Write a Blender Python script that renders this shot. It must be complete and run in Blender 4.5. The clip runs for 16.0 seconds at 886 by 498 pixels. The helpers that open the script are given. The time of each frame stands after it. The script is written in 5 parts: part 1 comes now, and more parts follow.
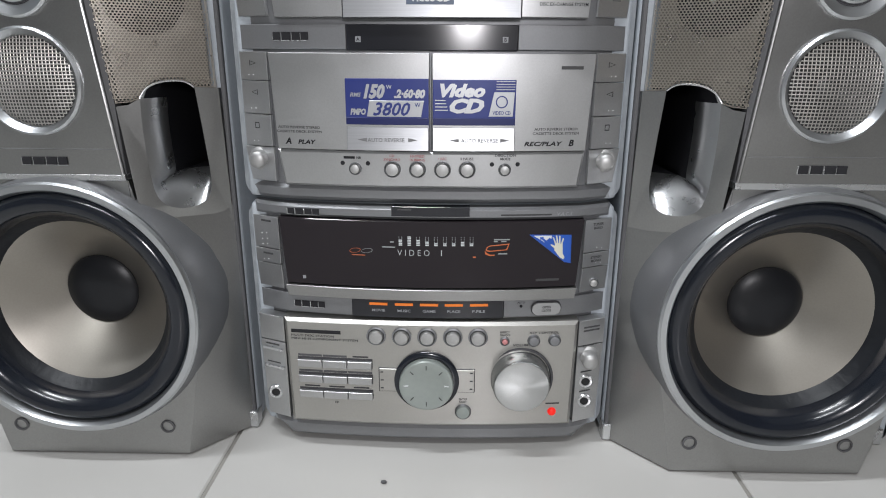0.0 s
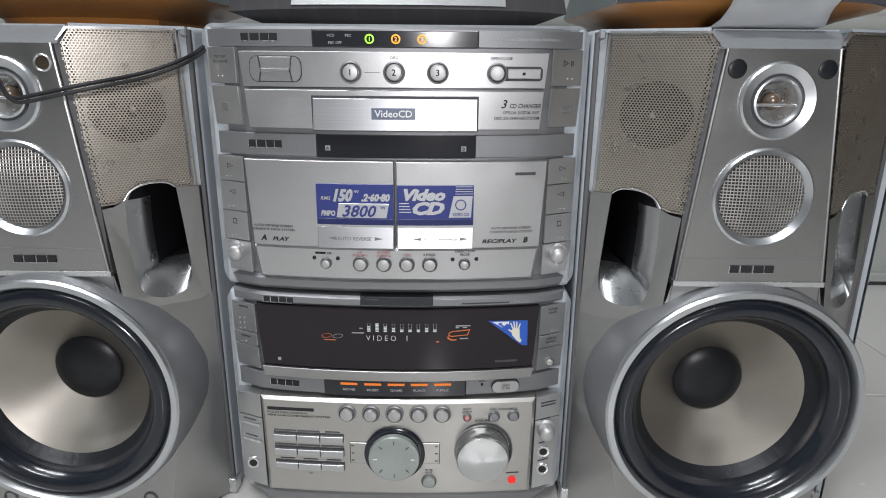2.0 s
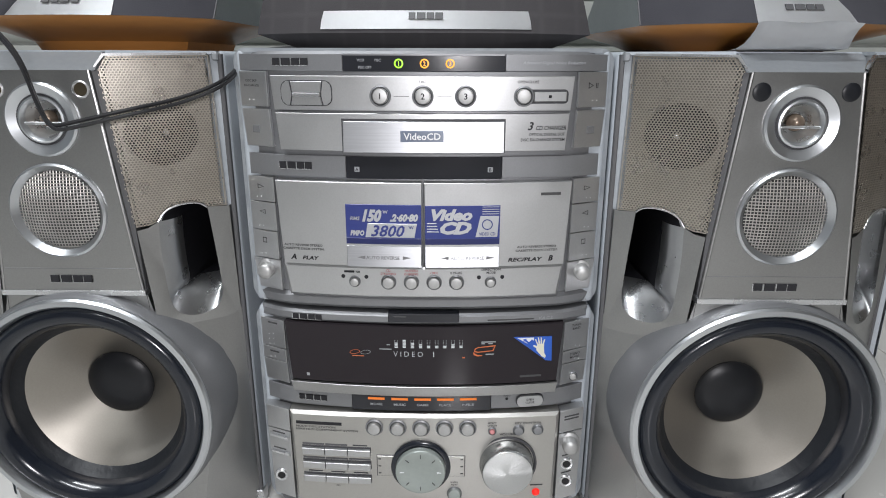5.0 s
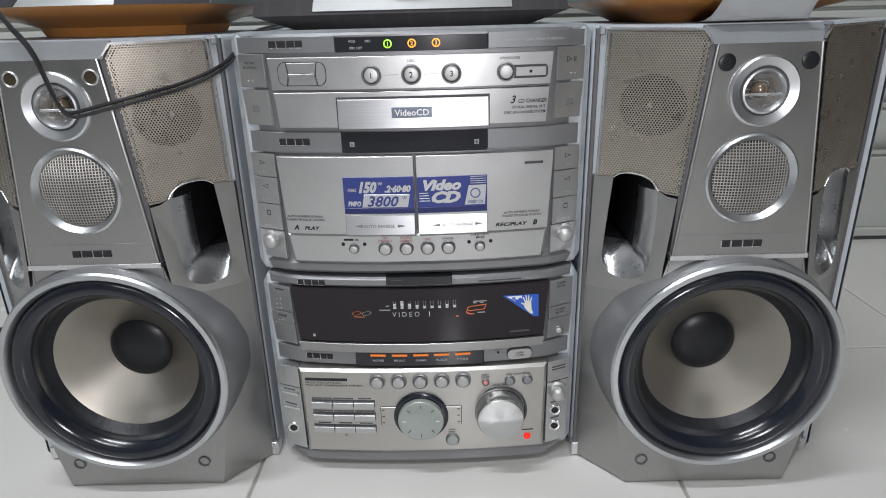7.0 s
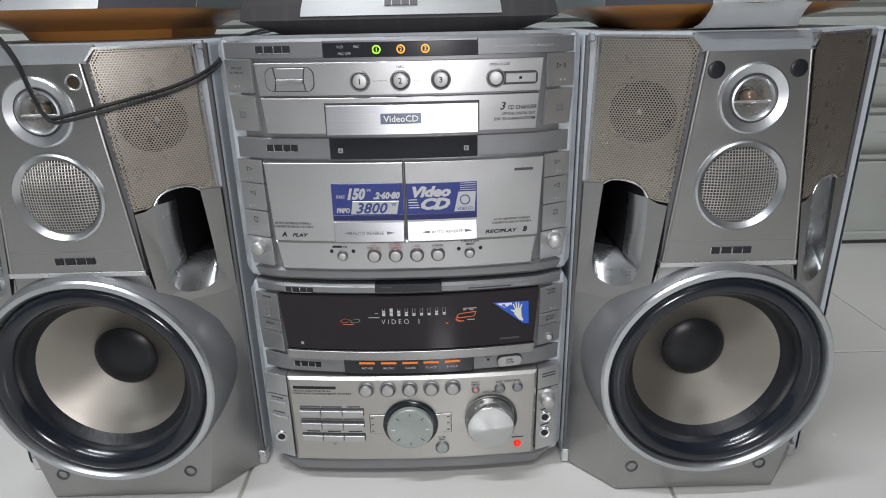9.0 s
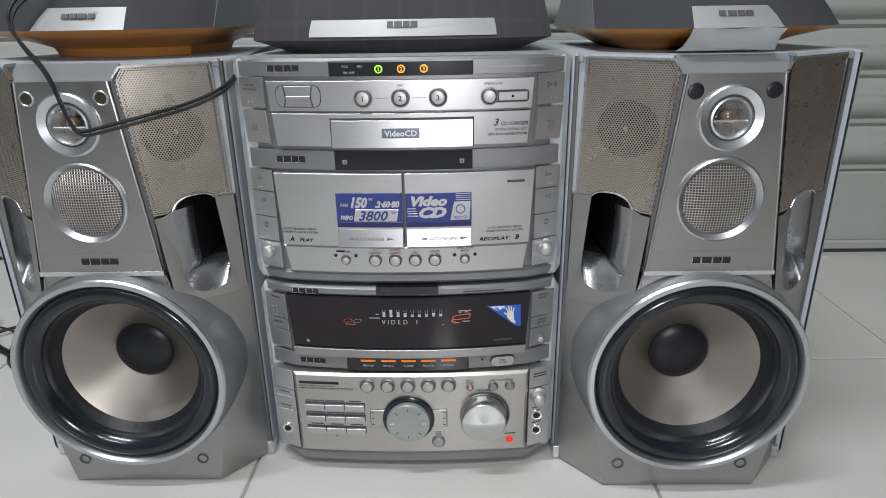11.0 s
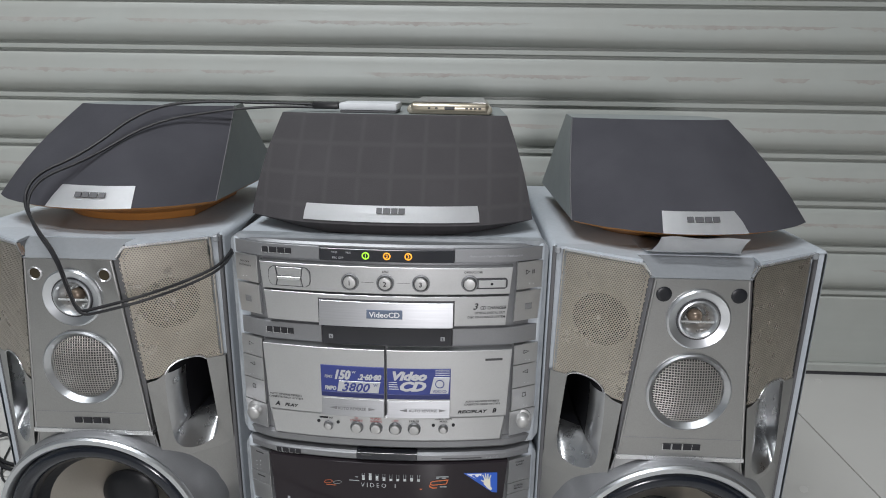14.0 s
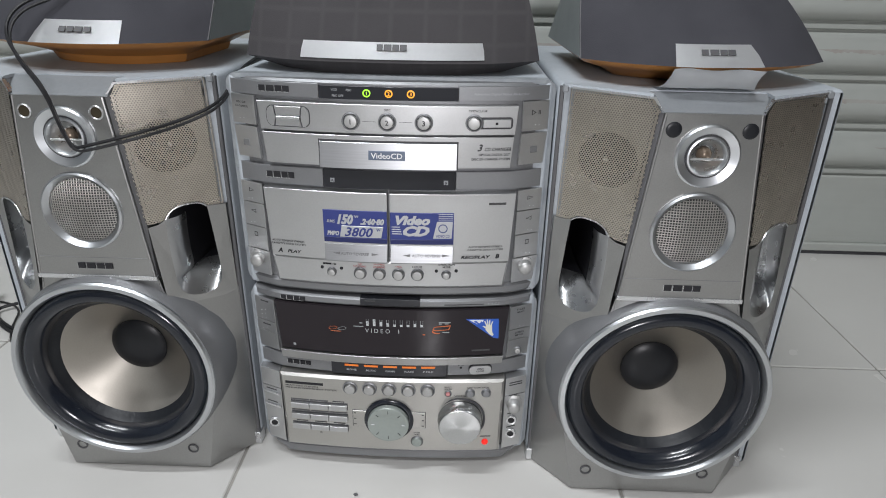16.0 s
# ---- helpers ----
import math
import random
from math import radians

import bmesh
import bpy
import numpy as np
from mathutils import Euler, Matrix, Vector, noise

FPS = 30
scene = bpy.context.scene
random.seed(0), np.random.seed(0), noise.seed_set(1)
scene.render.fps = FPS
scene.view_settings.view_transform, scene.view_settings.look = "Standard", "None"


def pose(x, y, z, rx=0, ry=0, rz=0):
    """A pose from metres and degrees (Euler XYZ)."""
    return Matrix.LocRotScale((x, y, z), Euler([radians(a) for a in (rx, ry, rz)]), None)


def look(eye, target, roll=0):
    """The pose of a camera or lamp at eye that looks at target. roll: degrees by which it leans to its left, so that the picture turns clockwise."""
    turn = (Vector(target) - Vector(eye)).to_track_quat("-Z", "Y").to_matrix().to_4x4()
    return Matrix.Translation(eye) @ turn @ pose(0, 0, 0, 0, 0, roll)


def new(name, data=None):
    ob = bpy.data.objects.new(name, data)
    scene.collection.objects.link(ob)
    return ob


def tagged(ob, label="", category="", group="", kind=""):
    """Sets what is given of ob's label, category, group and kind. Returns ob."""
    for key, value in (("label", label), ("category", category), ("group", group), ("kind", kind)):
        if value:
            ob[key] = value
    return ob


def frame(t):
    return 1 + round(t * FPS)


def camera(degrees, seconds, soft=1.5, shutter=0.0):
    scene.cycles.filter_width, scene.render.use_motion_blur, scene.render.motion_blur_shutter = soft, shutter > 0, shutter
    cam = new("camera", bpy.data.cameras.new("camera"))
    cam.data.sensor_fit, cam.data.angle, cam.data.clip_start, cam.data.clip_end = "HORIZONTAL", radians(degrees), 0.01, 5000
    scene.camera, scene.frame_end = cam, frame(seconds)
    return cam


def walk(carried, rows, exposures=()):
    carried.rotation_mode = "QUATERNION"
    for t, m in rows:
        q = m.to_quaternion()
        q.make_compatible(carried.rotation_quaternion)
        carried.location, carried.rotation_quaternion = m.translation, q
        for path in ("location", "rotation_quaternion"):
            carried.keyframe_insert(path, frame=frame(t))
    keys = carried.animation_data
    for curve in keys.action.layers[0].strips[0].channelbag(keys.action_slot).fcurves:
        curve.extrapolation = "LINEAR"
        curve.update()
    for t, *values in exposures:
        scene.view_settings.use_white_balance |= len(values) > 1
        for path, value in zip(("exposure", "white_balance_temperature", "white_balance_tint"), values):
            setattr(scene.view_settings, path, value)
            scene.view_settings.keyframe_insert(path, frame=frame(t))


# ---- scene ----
EXPO = [(0, -0.55), (3.5, -0.36), (6.5, -0.38), (7.2, -0.5), (9, -0.5), (11.5, -0.55), (12.5, -0.75), (13.3, -0.6), (14.5, -0.5), (16, -0.5)]
TUBES = [(-0.65, -0.55, 48), (-0.3, -1.6, 44)]
CAMERA_LIGHT, CAMERA_LIGHT_W = (0.13, -1.05, 0.50), 6.4
cam = camera(70.6, 16.0, 1.0)
PATH = [
    (0, (0.019, -0.441, 0.313), (-0.022, 1.469, -0.279), 0.3),
    (0.5, (0.019, -0.442, 0.329), (-0.013, 1.469, -0.259), 0.7),
    (1, (0.025, -0.44, 0.352), (0.037, 1.468, -0.249), 0.4),
    (1.5, (0.034, -0.444, 0.37), (0.061, 1.466, -0.221), 0.3),
    (2, (0.037, -0.457, 0.385), (0.035, 1.459, -0.189), 0.5),
    (2.5, (0.032, -0.471, 0.396), (0.034, 1.448, -0.167), -0.3),
    (3, (0.032, -0.468, 0.404), (0.026, 1.446, -0.177), -0.6),
    (3.5, (0.027, -0.469, 0.404), (0.015, 1.447, -0.169), -0.6),
    (4, (0.026, -0.467, 0.404), (0.013, 1.448, -0.171), -0.1),
    (6.3, (0.013, -0.457, 0.401), (-0.007, 1.445, -0.218), 0.2),
    (6.5, (0.014, -0.462, 0.407), (-0.006, 1.419, -0.273), -0.6),
    (7, (0.026, -0.495, 0.42), (0.01, 1.377, -0.283), -1.5),
    (7.5, (0.026, -0.496, 0.419), (0.027, 1.379, -0.276), -1.6),
    (8, (0.025, -0.493, 0.42), (0.03, 1.381, -0.276), -1.4),
    (8.5, (0.025, -0.491, 0.421), (0.038, 1.383, -0.277), -1.2),
    (9, (0.026, -0.49, 0.422), (0.044, 1.385, -0.274), -1.2),
    (11.3, (0.046, -0.534, 0.448), (-0.016, 1.339, -0.249), -0.8),
    (11.5, (0.047, -0.544, 0.457), (-0.045, 1.323, -0.253), -0.9),
    (12, (0.041, -0.559, 0.469), (-0.025, 1.303, -0.257), 0.7),
    (12.5, (0.049, -0.565, 0.496), (0.063, 1.307, -0.209), 2.2),
    (13, (0.063, -0.541, 0.528), (0.08, 1.333, -0.169), 1.4),
    (13.5, (0.067, -0.526, 0.548), (0.056, 1.364, -0.106), 1.7),
    (14, (0.068, -0.509, 0.553), (0.002, 1.415, 0.01), 0.9),
    (14.5, (0.06, -0.507, 0.546), (-0.027, 1.402, -0.045), 1.0),
    (15, (0.061, -0.503, 0.537), (-0.006, 1.379, -0.136), 1.2),
    (15.5, (0.064, -0.505, 0.524), (0.016, 1.357, -0.204), 1.0),
    (16, (0.063, -0.52, 0.494), (0.017, 1.307, -0.318), 1.1),
]
walk(cam, [(t, look(eye, target, roll)) for t, eye, target, roll in PATH], EXPO)

# ---- world and lights ----
world = bpy.data.worlds.new("world")
scene.world = world
world.use_nodes = True
world.node_tree.nodes["Background"].inputs[0].default_value = (0.9, 0.95, 1.0, 1)
world.node_tree.nodes["Background"].inputs[1].default_value = 0.05


def area(name, eye, target, sx, sy, watts, color=(1.0, 0.97, 0.92)):
    d = bpy.data.lights.new(name, "AREA")
    d.shape, d.size, d.size_y, d.energy, d.color = "RECTANGLE", sx, sy, watts, color
    ob = new(name, d)
    ob.matrix_world = look(eye, target)
    return ob


for lx, ly, w in TUBES:
    area("tube_light", (lx, ly, 2.62), (lx, ly, 0), 1.2, 0.07, w, (0.93, 0.96, 1.0))
# added light for the highlights, like a flash near the camera
area("lamp_light", CAMERA_LIGHT, (0.03, 0, 0.3), 0.10, 0.10, CAMERA_LIGHT_W, (0.985, 0.965, 0.995))

# ---- materials ----


def mat(name, color, rough=0.5, metal=0.0, grain=(), bump=(), var=0.0, var_scale=8.0, spec=0.5, coat=0.0, tint=None, streak=None):
    """grain: list of (scale, amount) of fine value noise. bump: (scale, strength). var: broad stains. streak: (sx, sy, sz, amount)."""
    m = bpy.data.materials.new(name)
    m.use_nodes = True
    nt = m.node_tree
    b = nt.nodes["Principled BSDF"]
    b.inputs["Roughness"].default_value = rough
    b.inputs["Metallic"].default_value = metal
    b.inputs["Specular IOR Level"].default_value = spec
    b.inputs["Coat Weight"].default_value = coat
    b.inputs["Coat Roughness"].default_value = 0.08
    co = nt.nodes.new("ShaderNodeTexCoord")
    col = nt.nodes.new("ShaderNodeRGB")
    col.outputs[0].default_value = (*color, 1)
    out = col.outputs[0]

    def noise_tex(scale, detail=3.0, vec=None):
        n = nt.nodes.new("ShaderNodeTexNoise")
        n.inputs["Scale"].default_value = scale
        n.inputs["Detail"].default_value = detail
        nt.links.new(vec or co.outputs["Object"], n.inputs["Vector"])
        return n.outputs["Fac"]

    def mixin(fac, amount, other, out):
        r = nt.nodes.new("ShaderNodeMapRange")
        r.inputs[1].default_value, r.inputs[2].default_value = 0.35, 0.7
        r.inputs[3].default_value, r.inputs[4].default_value = 0.0, amount
        nt.links.new(fac, r.inputs[0])
        x = nt.nodes.new("ShaderNodeMix")
        x.data_type = "RGBA"
        nt.links.new(r.outputs[0], x.inputs[0])
        nt.links.new(out, x.inputs[6])
        x.inputs[7].default_value = (*other, 1)
        return x.outputs[2]

    dark = tuple(c * 0.55 for c in color)
    for scale, amount in grain:
        out = mixin(noise_tex(scale), amount, dark, out)
    if var:
        out = mixin(noise_tex(var_scale, 5.0), var, tint or dark, out)
        rr = nt.nodes.new("ShaderNodeMapRange")
        rr.inputs[3].default_value, rr.inputs[4].default_value = max(0.02, rough - 0.08), min(1.0, rough + 0.12)
        nt.links.new(noise_tex(var_scale * 2.7, 4.0), rr.inputs[0])
        nt.links.new(rr.outputs[0], b.inputs["Roughness"])
    if streak:
        mp = nt.nodes.new("ShaderNodeMapping")
        mp.inputs["Scale"].default_value = streak[:3]
        nt.links.new(co.outputs["Object"], mp.inputs["Vector"])
        sf = noise_tex(1.0, 3.0, mp.outputs[0])
        out = mixin(sf, streak[3], dark, out)
        bp = nt.nodes.new("ShaderNodeBump")
        bp.inputs["Strength"].default_value = 0.06
        bp.inputs["Distance"].default_value = 0.001
        nt.links.new(sf, bp.inputs["Height"])
        nt.links.new(bp.outputs[0], b.inputs["Normal"])
    if bump:
        bp = nt.nodes.new("ShaderNodeBump")
        bp.inputs["Strength"].default_value = bump[1]
        bp.inputs["Distance"].default_value = 0.001
        nt.links.new(noise_tex(bump[0], 4.0), bp.inputs["Height"])
        nt.links.new(bp.outputs[0], b.inputs["Normal"])
    nt.links.new(out, b.inputs["Base Color"])
    return m


def glow(name, color, power):
    m = mat(name, tuple(c * 0.5 for c in color), 0.4)
    b = m.node_tree.nodes["Principled BSDF"]
    b.inputs["Emission Color"].default_value = (*color, 1)
    b.inputs["Emission Strength"].default_value = power
    return m


SILVER = mat("silver_paint", (0.565, 0.57, 0.575), 0.35, 0.92, [(900, 0.14)], (700, 0.03), 0.16, 14)
SILVER_BAFFLE = mat("speaker_silver", (0.395, 0.395, 0.39), 0.31, 0.95, [(800, 0.16)], (600, 0.03), 0.22, 9)
SILVER_WARM = mat("warm_silver", (0.51, 0.50, 0.475), 0.35, 0.92, [(900, 0.12)], (700, 0.03), 0.12, 12)
BUTTON = mat("satin_button", (0.50, 0.50, 0.495), 0.46, 0.85, [(600, 0.12)], (), 0.1, 40)
POLISHED = mat("polished_port", (0.55, 0.56, 0.57), 0.27, 0.95, [(500, 0.08)], (), 0.12, 25)
BAND = mat("grey_band", (0.265, 0.27, 0.28), 0.42, 0.6, [(900, 0.14)], (), 0.12, 12)
RIM = mat("bright_rim", (0.72, 0.73, 0.74), 0.25, 0.9, [(40, 0.06)], (), 0.08, 20)
BRUSHED = mat("brushed_aluminium", (0.51, 0.52, 0.54), 0.38, 0.95, (), (), 0.0, 8, streak=(14, 14, 2600, 0.28))
def radial(m, amount=0.8):
    """Turned metal: gloss drawn out across the grain that runs round the y axis."""
    nt = m.node_tree
    b = nt.nodes["Principled BSDF"]
    t = nt.nodes.new("ShaderNodeTangent")
    t.direction_type, t.axis = "RADIAL", "Y"
    b.inputs["Anisotropic"].default_value = amount
    nt.links.new(t.outputs[0], b.inputs["Tangent"])
    return m


TURNED = radial(mat("turned_knob", (0.56, 0.57, 0.57), 0.25, 0.95, [(1200, 0.08)]), 0.93)
SPUN = mat("turned_aluminium", (0.68, 0.69, 0.69), 0.27, 0.9, [(1200, 0.1)], (), 0.05, 30)
CASE = mat("grey_vinyl_case", (0.42, 0.46, 0.50), 0.55, 0.0, [(300, 0.18)], (240, 0.15), 0.35, 18, tint=(0.48, 0.50, 0.52))
EDGE_DARK = mat("dark_grey_plastic", (0.10, 0.10, 0.105), 0.5, 0.0, [(400, 0.2)], (), 0.2, 12)
RECESS = mat("dark_recess", (0.05, 0.05, 0.055), 0.55, 0.0, [(400, 0.2)])
GLOSS = mat("black_display_glass", (0.022, 0.018, 0.021), 0.05, 0.0, spec=0.22)
WINDOW = mat("smoked_window", (0.02, 0.021, 0.026), 0.16)
RUBBER = mat("black_rubber", (0.011, 0.014, 0.021), 0.16, 0.0, [(90, 0.3)], (60, 0.1), 0.2, 25, spec=0.6)
CLOTH_EDGE = mat("coated_cloth_surround", (0.012, 0.014, 0.018), 0.42, 0.0, [(120, 0.3)], (160, 0.5), 0.3, 18, spec=0.35)
CAP = mat("dust_cap", (0.011, 0.012, 0.015), 0.36, 0.0, [(200, 0.2)], (150, 0.1), spec=0.35)
CONE = radial(mat("champagne_cone", (0.395, 0.37, 0.33), 0.36, 0.88, [(700, 0.10)], (), 0.14, 16), 0.65)
GRILLE = mat("champagne_grille", (0.72, 0.665, 0.59), 0.28, 0.9, [(500, 0.2), (75, 0.25)], (), 0.2, 28, tint=(0.24, 0.19, 0.14))
BACKING = mat("grille_backing", (0.38, 0.35, 0.31), 0.35, 0.8, [(60, 0.3)], (), 0.2, 25)
MESH = mat("wire_mesh", (0.50, 0.485, 0.46), 0.36, 0.85, [(90, 0.25)], (), 0.25, 60)
HOLLOW = mat("speaker_hollow", (0.012, 0.012, 0.013), 0.7)
# shade deep in the silver ports, put into the colour
PORT_SHADE = mat("port_shade_black", (0.008, 0.008, 0.010), 0.7, spec=0.15)
MEMBRANE = mat("pale_membrane", (0.07, 0.07, 0.07), 0.4, 0.2, [(90, 0.15)])
INK = mat("dark_print", (0.025, 0.025, 0.028), 0.6, spec=0.2)
FAINT = mat("grey_print", (0.07, 0.07, 0.072), 0.6, spec=0.2)
DIM = mat("mid_grey_print", (0.20, 0.20, 0.205), 0.5)
WHITE = mat("white_print", (0.75, 0.76, 0.78), 0.5)
PALE = mat("pale_print", (0.35, 0.36, 0.38), 0.5)
RED_INK = mat("red_print", (0.45, 0.16, 0.16), 0.5)
BLUE = mat("blue_label", (0.030, 0.045, 0.21), 0.3, 0.0, [(60, 0.1)], (), 0.15, 30)
NAVY = mat("navy_print", (0.012, 0.018, 0.10), 0.35)
LABEL_GREY = mat("silver_label", (0.52, 0.53, 0.55), 0.35, 0.5)
STICKER = mat("sticker_blue", (0.02, 0.10, 0.50), 0.3)
YELLOW = mat("sticker_pale", (0.72, 0.70, 0.58), 0.4)
GREEN_LED = glow("green_glow", (0.45, 1.0, 0.05), 1.3)
ORANGE_LED = glow("orange_glow", (1.0, 0.42, 0.03), 1.4)
BAR_LED = glow("amber_glow", (1.0, 0.24, 0.03), 0.62)
RED_LED = glow("red_glow", (1.0, 0.02, 0.012), 0.9)
VFD = glow("white_glow", (0.80, 0.84, 0.86), 0.30)
VFD_DIM = glow("dim_white_glow", (0.5, 0.54, 0.55), 0.15)
VFD_RED = glow("orange_segment_glow", (1.0, 0.25, 0.08), 0.13)
JADE = mat("frosted_dial", (0.33, 0.365, 0.345), 0.35, 0.3, [(300, 0.1)], (), 0.08, 20)
WOOD = mat("orange_wood_trim", (0.46, 0.20, 0.05), 0.35, 0.0, (), (), 0.35, 10, tint=(0.26, 0.10, 0.025), coat=0.2, streak=(12, 60, 200, 0.3))
SAT_SIDE = mat("grey_green_plastic", (0.26, 0.285, 0.285), 0.5, 0.0, [(500, 0.15)], (400, 0.1), 0.15, 12)
SAT_CLOTH = mat("dark_speaker_cloth", (0.052, 0.052, 0.061), 0.85, 0.0, [(1800, 0.35)], (1500, 0.35), 0.35, 22, spec=0.25, tint=(0.078, 0.077, 0.088))
PAPER = mat("white_paper", (0.66, 0.68, 0.70), 0.75, 0.0, [(120, 0.08)], (60, 0.15), 0.12, 20)
GOLD = mat("champagne_gold", (0.48, 0.43, 0.34), 0.3, 0.8, [(300, 0.1)])
CABLE = mat("black_cable", (0.014, 0.014, 0.016), 0.4, 0.0, [(200, 0.2)])
TILE = mat("cream_floor_tile", (0.60, 0.592, 0.570), 0.22, 0.0, [(6, 0.06)], (), 0.16, 5, tint=(0.50, 0.48, 0.44))
GROUT = mat("grey_grout", (0.32, 0.31, 0.285), 0.9, 0.0, [(60, 0.3)], (200, 0.4), 0.3, 9)
SLAT = mat("pale_painted_steel", (0.435, 0.455, 0.43), 0.42, 0.0, [(40, 0.06)], (30, 0.1), 0.22, 6, tint=(0.42, 0.40, 0.36), streak=(3, 3, 45, 0.12))
RUST = mat("worn_paint_edge", (0.365, 0.335, 0.31), 0.6, 0.0, [(60, 0.15)], (), 0.8, 38, tint=(0.43, 0.445, 0.42))
CEILING = mat("white_plaster", (0.72, 0.72, 0.70), 0.85, 0.0, [(30, 0.06)])
WALL = mat("grey_plaster", (0.26, 0.255, 0.25), 0.85, 0.0, [(30, 0.06)], (50, 0.2), 0.12, 3)
# tones of unseen walls, picked for what the metal parts reflect
WALL_COOL = mat("blue_grey_reflected_wall", (0.25, 0.27, 0.29), 0.85, 0.0, [(30, 0.06)], (50, 0.2), 0.12, 3)
WALL_WARM = mat("tan_reflected_wall", (0.115, 0.092, 0.073), 0.85, 0.0, [(30, 0.06)], (50, 0.2), 0.12, 3)
FILM = mat("scuffed_blue_grey_film", (0.23, 0.25, 0.27), 0.42, 0.0, [(200, 0.2)], (150, 0.2), 0.75, 40, tint=(0.43, 0.455, 0.475))
SLOPE = mat("worn_vinyl_slope", (0.24, 0.255, 0.27), 0.42, 0.25, [(300, 0.15)], (240, 0.12), 0.25, 20, tint=(0.34, 0.35, 0.36))
RING = mat("satin_silver_ring", (0.58, 0.60, 0.62), 0.31, 0.92, [(60, 0.08)], (), 0.12, 15)
PLATE = mat("satin_name_plate", (0.74, 0.75, 0.76), 0.45, 0.35, [(300, 0.05)], (), 0.06, 20)
# brass darkened by the shade of a hole, painted on flat discs
SOCKET_SHADE = mat("shaded_brass_socket", (0.045, 0.036, 0.022), 0.6, 0.0, spec=0.2)
LAMP_GLOW = glow("lamp_tube_glow", (1.0, 0.98, 0.95), 6.0)

# ---- mesh helpers ----
LOC = {}


def thing(name, loc, label, category, group=""):
    ob = new(name)
    ob.empty_display_size = 0.02
    ob.location = loc
    LOC[ob.name] = Vector(loc)
    return tagged(ob, label, category, group)


def part(name, bm, material, parent, label="", smooth=22):
    """Links a mesh, given in world metres, as one part."""
    me = bm
    if isinstance(bm, bmesh.types.BMesh):
        bmesh.ops.recalc_face_normals(bm, faces=bm.faces)
        me = bpy.data.meshes.new(name)
        bm.to_mesh(me)
        bm.free()
    root = parent
    while root is not None and root.parent is not None:
        root = root.parent
    if root is not None and root.name in LOC:
        me.transform(Matrix.Translation(-LOC[root.name]))
    me.materials.clear()
    me.materials.append(material)
    if smooth:
        for p in me.polygons:
            p.use_smooth = True
        me.set_sharp_from_angle(angle=radians(smooth))
    ob = new(name, me)
    ob.parent = parent
    if label:
        ob["label"] = label
    return ob


def ring_faces(bm, a, b):
    n = len(a)
    for i in range(n):
        bm.faces.new((a[i], a[(i + 1) % n], b[(i + 1) % n], b[i]))


def bow(x):
    return 0.0065 + 0.80 * x * x + 0.30 * max(0.0, abs(x) - 0.1145)


def bow_low(x):
    return 0.0060 + 0.45 * x * x + 0.30 * max(0.0, abs(x) - 0.1160)


def slab(x0, x1, z0, z1, f, off=0.0, thick=0.004, bev=0.0008, b0=None, b1=None, n=None, tilt=0.0):
    """A bowed panel: top edge x0..x1 at z1, bottom edge b0..b1 at z0, its face off metres proud of f. tilt: how far its foot leans out."""
    b0, b1 = (x0 if b0 is None else b0), (x1 if b1 is None else b1)
    n = n or max(1, int(abs(x1 - x0) / 0.012))
    bm = bmesh.new()

    def loop(ins, dy):
        lo, hi = [], []
        for i in range(n + 1):
            u = i / n
            xb, xt = b0 + ins + (b1 - b0 - 2 * ins) * u, x0 + ins + (x1 - x0 - 2 * ins) * u
            lo.append(bm.verts.new((xb, f(xb) - off + dy - tilt * (z1 - z0 - ins), z0 + ins)))
            hi.append(bm.verts.new((xt, f(xt) - off + dy, z1 - ins)))
        return lo + hi[::-1]

    bev = min(bev, 0.00035) if bev < 0.0016 else bev
    back, side, front = loop(0, thick), loop(0, bev), loop(bev, 0)
    ring_faces(bm, back, side)
    ring_faces(bm, side, front)
    for ring in (front, back):
        for i in range(n):
            bm.faces.new((ring[i], ring[i + 1], ring[2 * n - i], ring[2 * n + 1 - i]))
    return bm


def poly(outline, f, off=0.0, thick=0.003, hole=None):
    """A flat-sided plate with any outline of (x, z), front on f(x, z) - off."""
    bm = bmesh.new()

    def loop(pts):
        vs = [bm.verts.new((x, 0, z)) for x, z in pts]
        return [bm.edges.new((vs[i], vs[(i + 1) % len(vs)])) for i in range(len(vs))]

    edges = loop(outline) + (loop(hole) if hole else [])
    bmesh.ops.triangle_fill(bm, use_beauty=True, use_dissolve=False, edges=edges, normal=(0, -1, 0))
    front = list(bm.faces)
    r = bmesh.ops.extrude_face_region(bm, geom=front)
    moved = {g for g in r["geom"] if isinstance(g, bmesh.types.BMVert)}
    for v in bm.verts:
        v.co.y = f(v.co.x, v.co.z) - off + (thick if v in moved else 0)
    return bm


def rrect(x0, x1, z0, z1, r, n=5):
    """Outline of a rounded rectangle."""
    out = []
    for cx, cz, a in ((x1 - r, z1 - r, 0), (x0 + r, z1 - r, 90), (x0 + r, z0 + r, 180), (x1 - r, z0 + r, 270)):
        out += [(cx + r * math.cos(radians(a + 90 * k / n)), cz + r * math.sin(radians(a + 90 * k / n))) for k in range(n + 1)]
    return out


